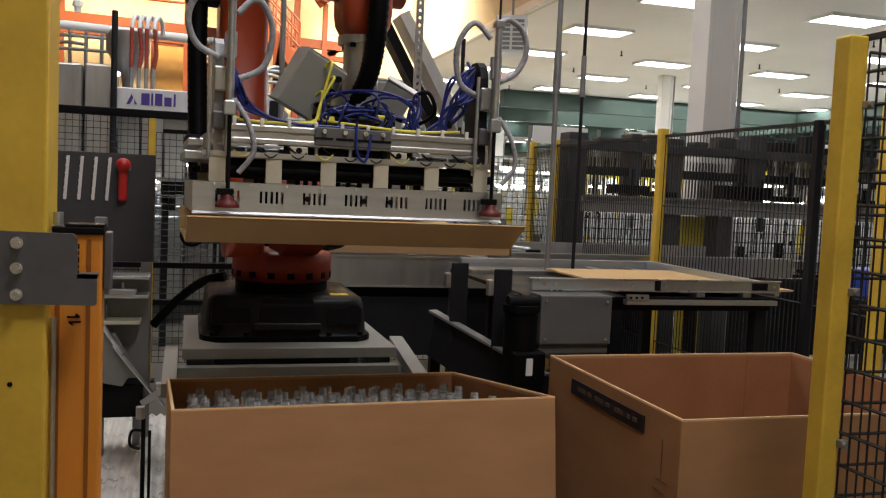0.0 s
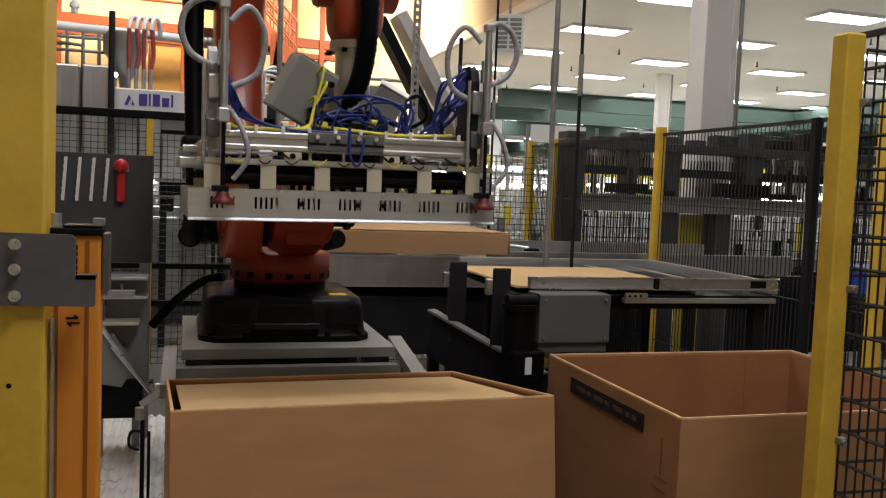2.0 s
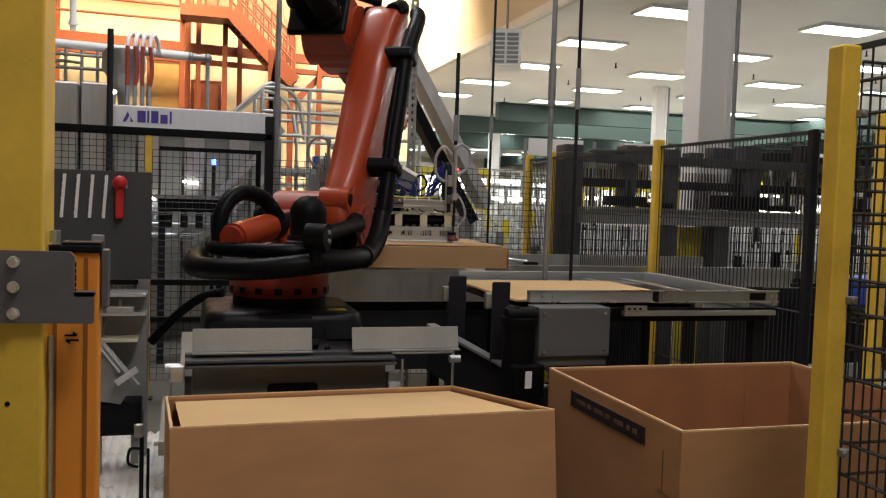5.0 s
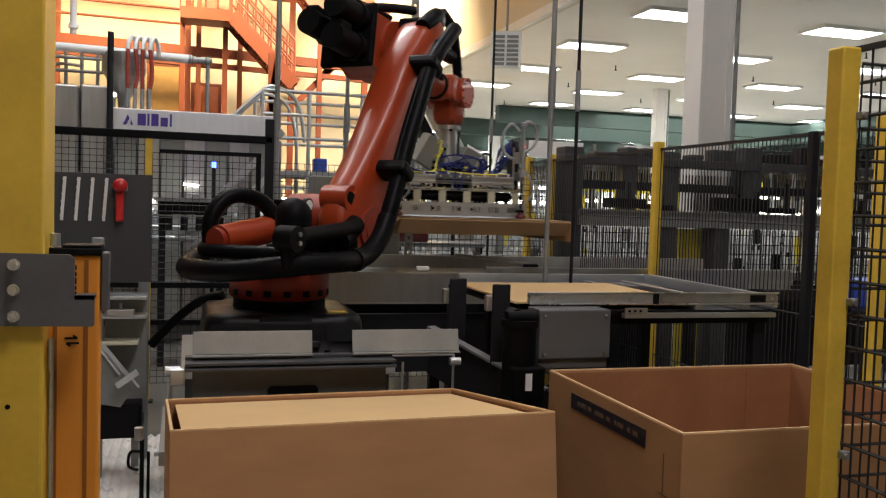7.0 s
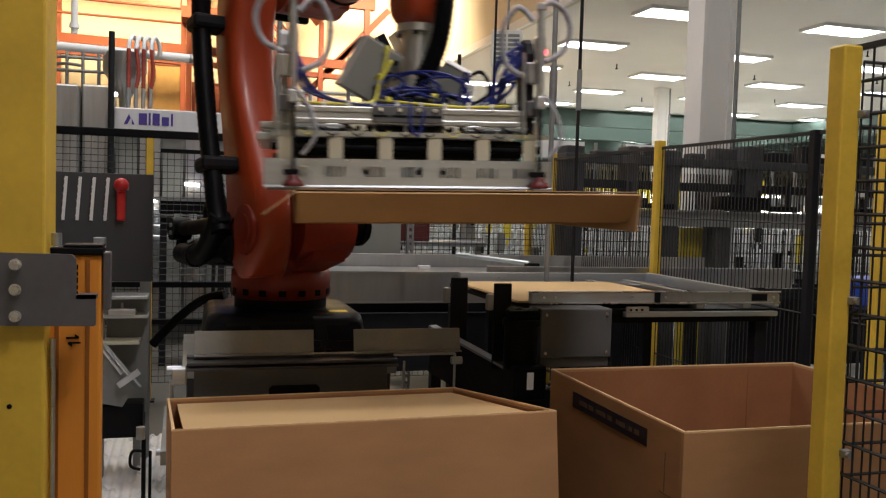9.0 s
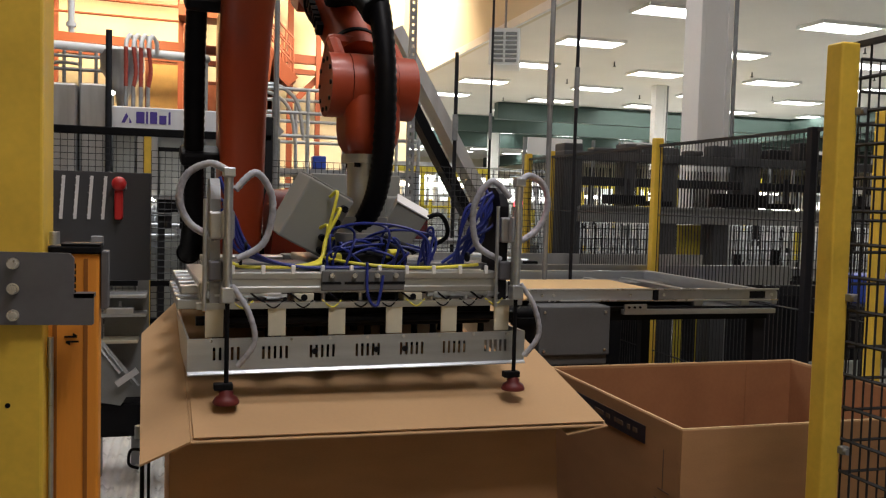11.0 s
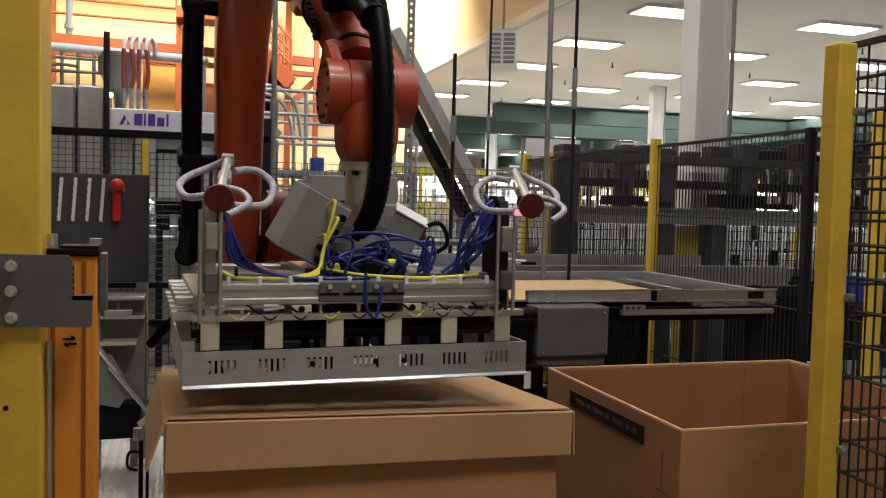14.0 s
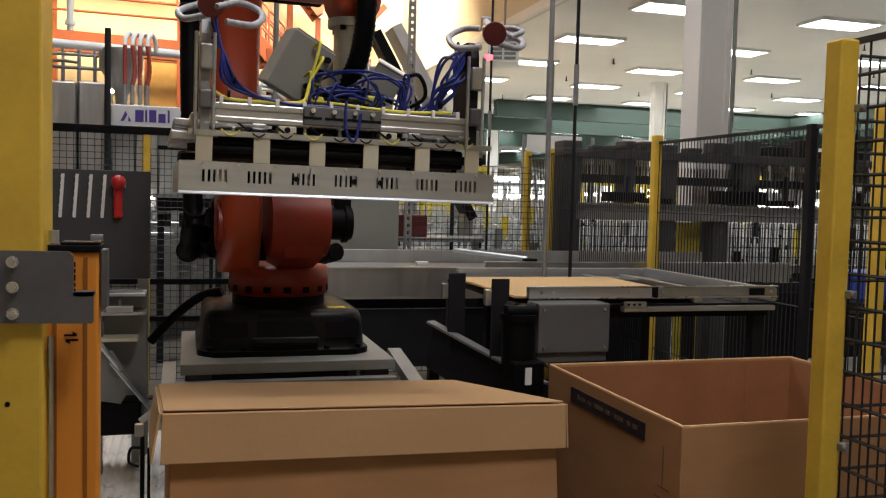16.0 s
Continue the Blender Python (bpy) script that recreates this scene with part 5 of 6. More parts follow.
def robot_arm():
    """The link arm: its joint at the origin, the elbow ARM_L up its z axis."""
    rows = [(-0.245, -0.10, 0.0), (-0.225, -0.16, 0.045), (-0.17, -0.23, 0.10), (-0.10, -0.28, 0.148), (-0.03, -0.295, 0.166), (0.08, -0.29, 0.165), (0.17, -0.27, 0.152), (0.26, -0.255, 0.128), (0.36, -0.245, 0.095), (0.46, -0.238, 0.064),
            (0.58, -0.23, 0.034), (0.72, -0.226, 0.014), (0.86, -0.228, 0.016), (0.97, -0.225, 0.04), (1.08, -0.205, 0.09), (1.18, -0.18, 0.135), (1.27, -0.16, 0.15), (1.35, -0.125, 0.13), (1.41, -0.07, 0.08), (1.43, -0.03, 0.03)]
    sect = [(-1, 0.3), (-0.93, 0.1), (-0.75, 0.0), (0.75, 0.0), (0.93, 0.1), (1, 0.3), (1, 0.7), (0.93, 0.9), (0.75, 1.0), (-0.75, 1.0), (-0.93, 0.9), (-1, 0.7)]
    n, k_ = len(rows), len(sect)
    vs, fs = [], []
    for z, lo, hi in rows:
        c, h = (lo + hi) / 2, (hi - lo) / 2
        y0, y1 = -0.345 - 0.04 * min(max(z / 0.8, 0), 1), -0.165
        vs += [(c + u * h, y0 + (y1 - y0) * v, z) for u, v in sect]
    for j in range(n - 1):
        fs += [(j * k_ + k, j * k_ + (k + 1) % k_, (j + 1) * k_ + (k + 1) % k_, (j + 1) * k_ + k) for k in range(k_)]
    b = Shape().add(vs, fs, True)
    b.add(vs, [tuple(reversed(range(k_))), tuple(range(len(vs) - k_, len(vs)))])
    b.rod((-0.25, -0.34, 0.02), (-0.25, -0.18, 0.02), 0.072, n=24)
    ob = part("link_arm", b, ORANGE, rb_, "orange cast link arm")
    part("pivot_cover", Shape().rod((0, -0.362, -0.02), (0, -0.344, -0.02), 0.12, n=28).rod((0, -0.367, -0.02), (0, -0.362, -0.02), 0.075, n=24), ORANGE_SHADED, ob)
    part("arm_pocket", Shape().prism([(-0.255 + x, 0.02 + z) for x, z in rounded(0.045, 0.03, 0.028, 4)], "y", -0.3445, -0.33), BLACK, ob, "dark lug bore")
    part("arm_hose", Shape().tube([(-0.035, -0.46, -0.03), (-0.06, -0.465, 0.06), (-0.08, -0.47, 0.24), (-0.11, -0.475, 0.48), (-0.125, -0.48, 0.73), (-0.135, -0.48, 0.96), (-0.10, -0.485, 1.14), (-0.02, -0.48, 1.34), (0.06, -0.44, 1.44)], 0.045, n=12, ribs=0.06, steps=14), HOSE, ob, "black ribbed energy hose")
    part("arm_hose", Shape().tube([(-0.12, -0.45, 0.30), (-0.15, -0.455, 0.60), (-0.155, -0.46, 0.95), (-0.11, -0.46, 1.2)], 0.02, n=8, steps=12), HOSE, ob, "slim black cable")
    for x, z in ((-0.095, 0.30), (-0.135, 1.0)):
        part("hose_clamp", Shape().box(x - 0.07, x + 0.07, -0.535, -0.34, z - 0.035, z + 0.035, 0.02), BLACK_PLASTIC, ob)
    return ob


ARM = robot_arm()


def robot_forearm():
    """The forearm: elbow at the origin, wrist FORE_L along its x axis."""
    b = Shape()
    b.prism([(-0.30, -0.10), (-0.24, -0.16), (0.1, -0.17), (0.26, -0.13), (0.26, 0.13), (0.1, 0.17), (-0.24, 0.16), (-0.30, 0.10)], "y", -0.10, 0.15)
    ob = part("forearm", b, ORANGE, rb_, "orange forearm with tapered tube")
    part("elbow_drum", Shape().rod((0, -0.125, 0), (0, 0.20, 0), 0.175, n=32), ORANGE, ob)
    part("tube_shoulder", Shape().rod((0.22, 0.02, 0), (0.42, 0.02, 0), 0.15, 0.122, n=28), ORANGE, ob)
    part("tapered_tube", Shape().rod((0.42, 0.02, 0), (0.84, 0.02, 0), 0.122, 0.088, n=28), ORANGE, ob)
    part("tube_end", Shape().rod((0.84, 0.02, 0), (0.92, 0.02, 0), 0.096, 0.096, n=28), ORANGE, ob)
    for y, z in ((-0.05, 0.09), (-0.05, -0.09), (0.12, 0.0)):
        part("axis_motor", Shape().rod((-0.62, y, z), (-0.30, y, z), 0.075, n=20).rod((-0.42, y, z), (-0.40, y, z), 0.088, n=20).box(-0.60, -0.48, y - 0.04, y + 0.04, z + 0.05, z + 0.1, 0.01), BLACK, ob, "black wrist motor")
    part("motor_plate", Shape().box(-0.34, -0.30, -0.15, 0.21, -0.19, 0.19, 0.02), BLACK, ob)
    part("ring_seal", Shape().rod((0.40, 0.02, 0), (0.425, 0.02, 0), 0.132, n=28), BLACK, ob, "black joint ring")
    part("ring_seal", Shape().rod((0.825, 0.02, 0), (0.845, 0.02, 0), 0.101, n=24), BLACK, ob, "black joint ring")
    bars = Shape()
    for i, w in enumerate((0.03, 0.03, 0.035, 0.03, 0.015, 0.03)):
        bars.box(0.46 + i * 0.045, 0.46 + i * 0.045 + w, -0.110, -0.085, -0.002, 0.04)
    part("lettering_bar", bars, BLACK, ob, "dark lettering drawn as bars")
    part("fork", Shape().box(0.89, 1.10, 0.10, 0.15, -0.095, 0.095, 0.04).box(0.89, 1.10, -0.11, -0.06, -0.095, 0.095, 0.04).rod((FORE_L, 0.10, 0), (FORE_L, 0.172, 0), 0.11, n=36).rod((FORE_L, -0.132, 0), (FORE_L, -0.06, 0), 0.11, n=36).box(0.85, 0.92, -0.11, 0.15, -0.09, 0.09, 0.03), ORANGE, ob, "orange wrist fork")
    for y0 in (0.171, -0.137):
        cap = Shape()
        for i in range(10):
            a = 2 * math.pi * i / 10
            cap.rod((FORE_L + 0.088 * math.cos(a), y0, 0.088 * math.sin(a)), (FORE_L + 0.088 * math.cos(a), y0 + 0.006, 0.088 * math.sin(a)), 0.008, n=6)
        tagged(part("screw_ring", cap, BLACK, ob), kind="stuff")
    part("upper_hose", Shape().tube([(-0.10, -0.34, 0.10), (0.06, -0.34, 0.22), (0.36, -0.20, 0.28), (0.62, -0.05, 0.25), (0.88, 0.0, 0.25), (1.04, 0.01, 0.26)], 0.048, n=10, ribs=0.08, steps=16), HOSE, ob, "black ribbed energy hose")
    part("hose_bracket", Shape().box(0.58, 0.66, -0.08, 0.06, 0.08, 0.29, 0.02), BLACK_PLASTIC, ob)
    part("hose_bracket", Shape().box(-0.02, 0.08, -0.38, -0.12, 0.12, 0.2, 0.02), BLACK_PLASTIC, ob)
    part("cable_bundle", Shape().tube([(-0.35, 0.0, 0.14), (-0.1, -0.05, 0.24), (0.05, -0.2, 0.26)], 0.03).tube([(-0.4, 0.1, 0.1), (-0.2, 0.12, 0.26), (0.1, 0.0, 0.24)], 0.02), BLACK_PLASTIC, ob)
    return ob


FOREARM = robot_forearm()


def robot_wrist():
    """The wrist block, hanging down from the wrist centre; +x is away from the robot."""
    b = Shape().rod((0, -0.058, 0), (0, 0.098, 0), 0.112, n=36)
    rows = [(0.06, 0.085, 0.075, 0.05), (0.0, 0.102, 0.09, 0.05), (-0.08, 0.109, 0.097, 0.05), (-0.15, 0.108, 0.097, 0.05), (-0.195, 0.10, 0.092, 0.05), (-0.222, 0.087, 0.08, 0.05), (-0.236, 0.07, 0.066, 0.05)]
    n, vs = 24, []
    for z, w, d, r in rows:
        vs += [(x, y + 0.02, z) for x, y in rounded(w, d, r)]
    b.add(vs, [(j * n + i, j * n + (i + 1) % n, (j + 1) * n + (i + 1) % n, (j + 1) * n + i) for j in range(len(rows) - 1) for i in range(n)], True)
    b.add(vs[-n:], [tuple(range(n))])
    ob = part("wrist", b, ORANGE, rb_, "orange wrist block")
    fg = part("flange", Shape().rod((0, 0.02, -0.235), (0, 0.02, -0.265), 0.09, n=28), ALU, ob, "bright machined flange")
    part("spacer_tube", Shape().rod((0, 0.02, -0.265), (0, 0.02, -0.45), 0.068, n=28), ALU, fg)
    part("lower_flange", Shape().rod((0, 0.02, -0.45), (0, 0.02, -0.505), 0.11, n=28), ALU, fg)
    for x in (0.06, -0.06):
        part("flange_bolt", Shape().rod((x, -0.03, -0.265), (x, -0.03, -0.28), 0.011, n=6), BLACK, ob)
    part("drop_hose", Shape().tube([(-0.20, 0.0, 0.55), (-0.02, 0.0, 0.45), (0.11, 0.02, 0.26), (0.175, 0.03, 0.02), (0.17, 0.03, -0.22), (0.12, 0.02, -0.38), (0.06, -0.02, -0.50)], 0.036, n=10, ribs=0.10, steps=16), HOSE, ob, "black ribbed energy hose")
    return ob


WRIST = robot_wrist()

# ---- the gripper ----
GW, GD = 1.05, 0.84
grip = thing("vacuum_gripper", "aluminium vacuum gripper head with slotted skirts and air tubes", "gripper", pose(0.5, 3.0, 1.5))


def slotted_plate(sign):
    """The slotted skirt: solid strips with webs left between open slots."""
    y0, y1 = sign * GD / 2 - 0.003, sign * GD / 2 + 0.003
    s = Shape().box(-GW / 2, GW / 2, y0, y1, 0.0, 0.036).box(-GW / 2, GW / 2, y0, y1, 0.074, 0.100)
    edges = [-GW / 2]
    for g in range(7):
        c = -GW / 2 + 0.105 + g * 0.14
        for k in range(5):
            edges += [c - 0.035 + k * 0.017, c - 0.035 + k * 0.017 + 0.008]
    edges.append(GW / 2)
    for i in range(0, len(edges), 2):
        s.box(edges[i], edges[i + 1], y0, y1, 0.036, 0.074)
    yo = y1 if sign > 0 else y0
    s.prism([(yo, 0.006), (yo + sign * 0.010, -0.001), (yo + sign * 0.010, -0.004), (yo - sign * 0.003, -0.004), (yo - sign * 0.003, 0.0)], "x", -GW / 2, GW / 2)
    return s


def gripper():
    for sign in (-1, 1):
        pl = part("skirt_plate", slotted_plate(sign), STEEL, grip, "bright slotted steel skirt")
        y = sign * (GD / 2 + 0.004)
        for x in (-0.16, 0.03, 0.12):
            part("hole", Shape().rod((x, y, 0.055), (x, y + sign * 0.002, 0.055), 0.009, n=12), BLACK_PLASTIC, pl)
        sc = Shape()
        for i in range(9):
            sc.rod((-0.46 + i * 0.115, y, 0.094), (-0.46 + i * 0.115, y + sign * 0.006, 0.094), 0.005, n=6)
        tagged(part("screw_row", sc, BOLT, pl), kind="stuff")
        for i in range(6):
            x = -0.45 + i * 0.18
            part("skirt_bracket", Shape().box(x - 0.026, x + 0.026, sign * 0.40 - 0.004, sign * 0.40 + 0.004, 0.10, 0.185, 0.002), CREAM_PLATE, grip, "pale cream bracket plate")
        part("upper_rail", Shape().box(-0.50, 0.52, sign * 0.385 - 0.02, sign * 0.385 + 0.02, 0.185, 0.20, 0.002).box(-0.50, 0.52, sign * 0.405 - 0.002, sign * 0.405 + 0.002, 0.182, 0.20), ALU, grip)
        beam = Shape().box(-0.44, 0.44, sign * 0.36 - 0.04, sign * 0.36 + 0.04, 0.262, 0.282, 0.004).box(-0.44, 0.44, sign * 0.36 - 0.034, sign * 0.36 + 0.034, 0.282, 0.302).box(-0.44, 0.44, sign * 0.36 - 0.04, sign * 0.36 + 0.04, 0.302, 0.325, 0.004)
        part("profile_beam", beam, ALU, grip, "grooved aluminium profile beam")
        clamp = part("beam_clamp", Shape().box(-0.14, 0.12, sign * 0.36 - 0.048, sign * 0.36 + 0.048, 0.268, 0.33, 0.004), COVER_GREY, grip)
        for x in (-0.11, -0.04, 0.03, 0.09):
            part("stud", Shape().rod((x, sign * 0.408, 0.315), (x, sign * 0.418, 0.315), 0.008, n=8), BOLT, clamp)
            part("clamp_groove", Shape().box(x - 0.03, x + 0.03, sign * 0.4085 - 0.001, sign * 0.4085 + 0.001, 0.288, 0.296), BLACK_PLASTIC, clamp)
        for x in (-0.19, 0.15):
            part("hanger_block", Shape().box(x - 0.03, x + 0.03, sign * 0.36 - 0.04, sign * 0.36 + 0.04, 0.20, 0.2262, 0.004), CREAM_PLATE, grip)
            part("hanger_bore", Shape().rod((x, sign * 0.401, 0.213), (x, sign * 0.4025, 0.213), 0.010, n=14), BLACK_PLASTIC, grip)
        part("slide_shaft", Shape().rod((-0.50, sign * 0.37, 0.145), (0.5, sign * 0.37, 0.145), 0.014).rod((-0.46, sign * 0.34, 0.228), (0.46, sign * 0.34, 0.228), 0.012), BLACK_PLASTIC, grip)
    for x in (-0.46, 0.46):
        part("end_rail", Shape().box(x - 0.03, x + 0.03, -0.36, 0.36, 0.205, 0.255, 0.004), ALU, grip)
        part("skirt_end", Shape().box(x * 1.135 - 0.003, x * 1.135 + 0.003, -0.41, 0.41, 0.0, 0.10), STEEL, grip)
    for x in (-0.24, 0.0, 0.24):
        part("cross_beam", Shape().box(x - 0.03, x + 0.03, -0.32, 0.32, 0.265, 0.325, 0.004), ALU, grip)
    for y in (-0.26, -0.13, 0.0, 0.13, 0.26):
        part("side_cylinder", Shape().box(-0.55, -0.40, y - 0.035, y + 0.035, 0.17, 0.20, 0.004).box(-0.54, -0.40, y - 0.03, y + 0.03, 0.215, 0.24, 0.004), STEEL, grip)
    # the wide lower box is an added black mass that darkens the open gap
    part("centre_unit", Shape().box(-0.17, 0.15, -0.34, -0.30, 0.19, 0.26, 0.006).box(-0.44, 0.44, -0.34, 0.34, 0.115, 0.18, 0.01), BLACK_PLASTIC, grip)
    for i in range(6):
        for j in range(4):
            part("vacuum_cup", Shape().lathe([(0.026, 0.012), (0.015, 0.03), (0.012, 0.05), (0.01, 0.12)], 12, base=(-0.42 + i * 0.168, -0.3 + j * 0.2, 0)), BLACK_PLASTIC, grip)
    for x0, x1, y, z in ((-0.47, -0.24, -0.385, 0.222), (0.20, 0.46, -0.385, 0.222), (-0.46, 0.46, -0.30, 0.245), (-0.46, 0.46, -0.24, 0.222)):
        part("air_cylinder", Shape().rod((x0, y, z), (x1, y, z), 0.011, n=10).rod((x0 + 0.02, y, z), (x0 + 0.06, y, z), 0.016, n=10).rod((x1 - 0.06, y, z), (x1 - 0.02, y, z), 0.016, n=10), STEEL, grip, "slim steel air cylinder")
    for i in range(10):
        x = -0.40 + i * 0.088
        part("wire_loop", Shape().tube([(x, -0.40, 0.205), (x + 0.03, -0.412, 0.185), (x + 0.06, -0.40, 0.205)], 0.0025, n=5, steps=5), YELLOW_CABLE if i % 3 == 0 else BLACK_PLASTIC, grip)
        part("tie_clip", Shape().box(x - 0.006, x + 0.006, -0.405, -0.396, 0.318, 0.345, 0.002), WHITE, grip)
    for i in range(7):
        x = -0.36 + i * 0.115
        part("tube_fitting", Shape().rod((x, -0.385, 0.202), (x, -0.385, 0.232), 0.007, n=8).box(x - 0.012, x + 0.012, -0.397, -0.373, 0.224, 0.240, 0.003), (STEEL, BLACK_PLASTIC, SHEET_STEEL)[i % 3], grip)
        part("black_lead", Shape().tube([(x, -0.37, 0.24), (x + 0.02, -0.40, 0.222), (x + 0.05, -0.395, 0.205), (x + 0.075, -0.36, 0.235)], 0.0035, n=6, steps=6), BLACK_PLASTIC, grip)
    for x0, x1 in ((-0.44, -0.16), (0.15, 0.45)):
        part("cable_tray", Shape().box(x0, x1, -0.30, -0.16, 0.326, 0.345, 0.003), ZINC, grip)
    for x, z in ((-0.375, 0.355), (-0.36, 0.40), (0.34, 0.37)):
        part("cable_tie", Shape().rod((x - 0.004, -0.365, z), (x + 0.004, -0.365, z), 0.016, n=10), BLACK_PLASTIC, grip)
    # tower and mounting plate
    part("mount_plate", Shape().box(-0.14, 0.24, -0.16, 0.16, 0.325, 0.35, 0.006), ALU, grip)
    part("tower", Shape().rod((0.06, 0, 0.35), (0.06, 0, 0.43), 0.12, n=28), ALU, grip)
    # electric boxes
    eb = part("electric_box", Shape().box(-0.084, 0.084, -0.075, 0.075, -0.106, 0.106, 0.006), CABINET_GREY, grip, "light grey electric enclosure", m=pose(-0.125, -0.13, 0.492, 10, 27, 10))
    for x, z in ((0.06, 0.02), (0.06, 0.07), (0.045, -0.045), (0.06, -0.085)):
        part("gland", Shape().rod((x, -0.075, z), (x, -0.10, z), 0.011), BLACK_PLASTIC, eb)
    part("box_lid", Shape().box(-0.078, 0.078, -0.069, 0.069, 0.106, 0.112, 0.002), MID_GREY, eb)
    small = part("electric_box", Shape().box(-0.058, 0.058, -0.055, 0.055, -0.062, 0.062, 0.006), CABINET_GREY, grip, "small light grey enclosure", m=pose(0.215, -0.06, 0.47, 14, 28, -10))
    part("box_lid", Shape().box(-0.062, 0.062, -0.059, 0.059, 0.062, 0.068, 0.002), WHITE, small, "pale box lid")
    part("rear_box", Shape().box(-0.06, 0.30, 0.12, 0.3, 0.34, 0.56, 0.008), CABINET_GREY, grip, "grey rear enclosure")
    # valves and air tubes
    part("valve_bank", Shape().box(-0.08, 0.16, -0.30, -0.20, 0.33, 0.375, 0.006).rod((-0.06, -0.26, 0.39), (0.03, -0.26, 0.39), 0.02).rod((0.08, -0.28, 0.40), (0.16, -0.24, 0.36), 0.022), BLACK_PLASTIC, grip, "black valve bank")
    part("valve_tip", Shape().rod((-0.1, -0.30, 0.36), (-0.06, -0.29, 0.36), 0.016), YELLOW_CABLE, grip)
    part("valve_tip", Shape().rod((0.09, -0.31, 0.375), (0.12, -0.30, 0.375), 0.015), YELLOW_CABLE, grip)
    rg = random.Random(11)

    def air(points, r, n=6, steps=6):
        part("air_tube", Shape().tube(points, r, n=n, steps=steps), BLUE_HOSE, grip, "blue air tube")

    def cable(points, r, n=6, steps=6):
        part("sensor_cable", Shape().tube(points, r, n=n, steps=steps), YELLOW_CABLE, grip, "yellow sensor cable")

    for i in range(26):
        a, b = rg.uniform(-0.12, 0.22), rg.uniform(-0.12, 0.28)
        ya, yb = rg.uniform(-0.36, -0.2), rg.uniform(-0.36, -0.1)
        h = rg.uniform(0.38, 0.47)
        air([(a, ya, 0.34), (a + 0.02, ya, h - 0.02), ((a + b) / 2 + rg.uniform(-0.03, 0.03), (ya + yb) / 2 - 0.03, h), (b, yb, h - 0.04), (b + 0.01, yb, 0.34)], 0.0045, n=6, steps=6)
    for i in range(7):
        x = -0.36 + rg.uniform(-0.03, 0.03)
        air([(-0.44 + rg.uniform(-0.02, 0.02), -0.34, 0.62 - i * 0.02), (-0.40, -0.36, 0.50), (x, -0.37, 0.39), (-0.22, -0.37 + 0.006 * i, 0.34), (0.02, -0.37 + 0.006 * i, 0.335)], 0.005, n=6, steps=6)
    for i in range(12):
        air([(0.44 + rg.uniform(-0.03, 0.03), -0.33 + rg.uniform(-0.03, 0.05), 0.56 + rg.uniform(-0.06, 0.04)), (0.40 + rg.uniform(-0.05, 0.04), -0.34, 0.50 + rg.uniform(-0.06, 0.05)), (0.37 + rg.uniform(-0.05, 0.04), -0.33, 0.42), (0.32 + rg.uniform(-0.05, 0.04), -0.31, 0.345)], 0.0055, n=6, steps=6)
    air([(0.0, -0.405, 0.32), (0.0, -0.42, 0.22), (0.03, -0.42, 0.19), (0.05, -0.41, 0.28)], 0.005, n=6)
    for dx, dz in ((0.03, 0.05), (0.04, 0.0), (0.0, -0.05), (0.02, -0.09)):
        cable([(-0.11 + dx, -0.22, 0.50 + dz), (-0.095 + dx, -0.26, 0.51 + dz), (-0.10, -0.27, 0.42), (-0.12, -0.30, 0.36), (-0.2 + dx, -0.36, 0.34), (-0.36, -0.37, 0.338), (-0.42, -0.37, 0.36)], 0.0055, n=6, steps=7)
    cable([(-0.11, -0.30, 0.36), (0.0, -0.37, 0.345), (0.2, -0.37, 0.335), (0.38, -0.36, 0.345)], 0.0055, n=6)
    part("power_cable", Shape().tube([(0.24, -0.1, 0.46), (0.32, -0.14, 0.50), (0.36, -0.1, 0.42), (0.26, -0.02, 0.36)], 0.008), BLACK_PLASTIC, grip)
    part("power_cable", Shape().tube([(0.02, -0.10, 0.38), (0.10, -0.2, 0.42), (0.2, -0.25, 0.38)], 0.01), BLACK_PLASTIC, grip)
    # rounded belt plates at both ends
    for x, w in ((-0.45, 0.014), (0.45, 0.014)):
        sh_ = Shape()
        sh_.prism([(-0.40, 0.20), (-0.40, 0.50), (-0.385, 0.54), (-0.35, 0.56), (-0.30, 0.56), (-0.265, 0.54), (-0.25, 0.50), (-0.25, 0.20)], "x", x - w, x + w)
        part("end_plate", sh_, GALV if x < 0 else DARK_GREY, grip)
        part("carriage", Shape().box(x - 0.02, x + 0.02, -0.43, -0.405, 0.42, 0.50, 0.006), SHEET_STEEL, grip)
        part("lower_carriage", Shape().box(x - 0.02, x + 0.02, -0.425, -0.40, 0.30, 0.36, 0.006), ZINC, grip)
        part("guide_bar", Shape().rod((x + 0.025, -0.42, 0.20), (x + 0.025, -0.42, 0.50), 0.006).rod((x - 0.03, -0.42, 0.18), (x - 0.03, -0.42, 0.50), 0.006), STEEL, grip)
    for ob in list(grip.children):
        if ob.location.z + min(v.co.z for v in ob.data.vertices) > 0.258:
            ob.location.z -= 0.035  # the upper deck sits low on its hangers
    part("signal_led", Shape().box(0.49, 0.515, -0.40, -0.38, 0.50, 0.518, 0.003), LED_RED, grip, "small red lit signal")


gripper()


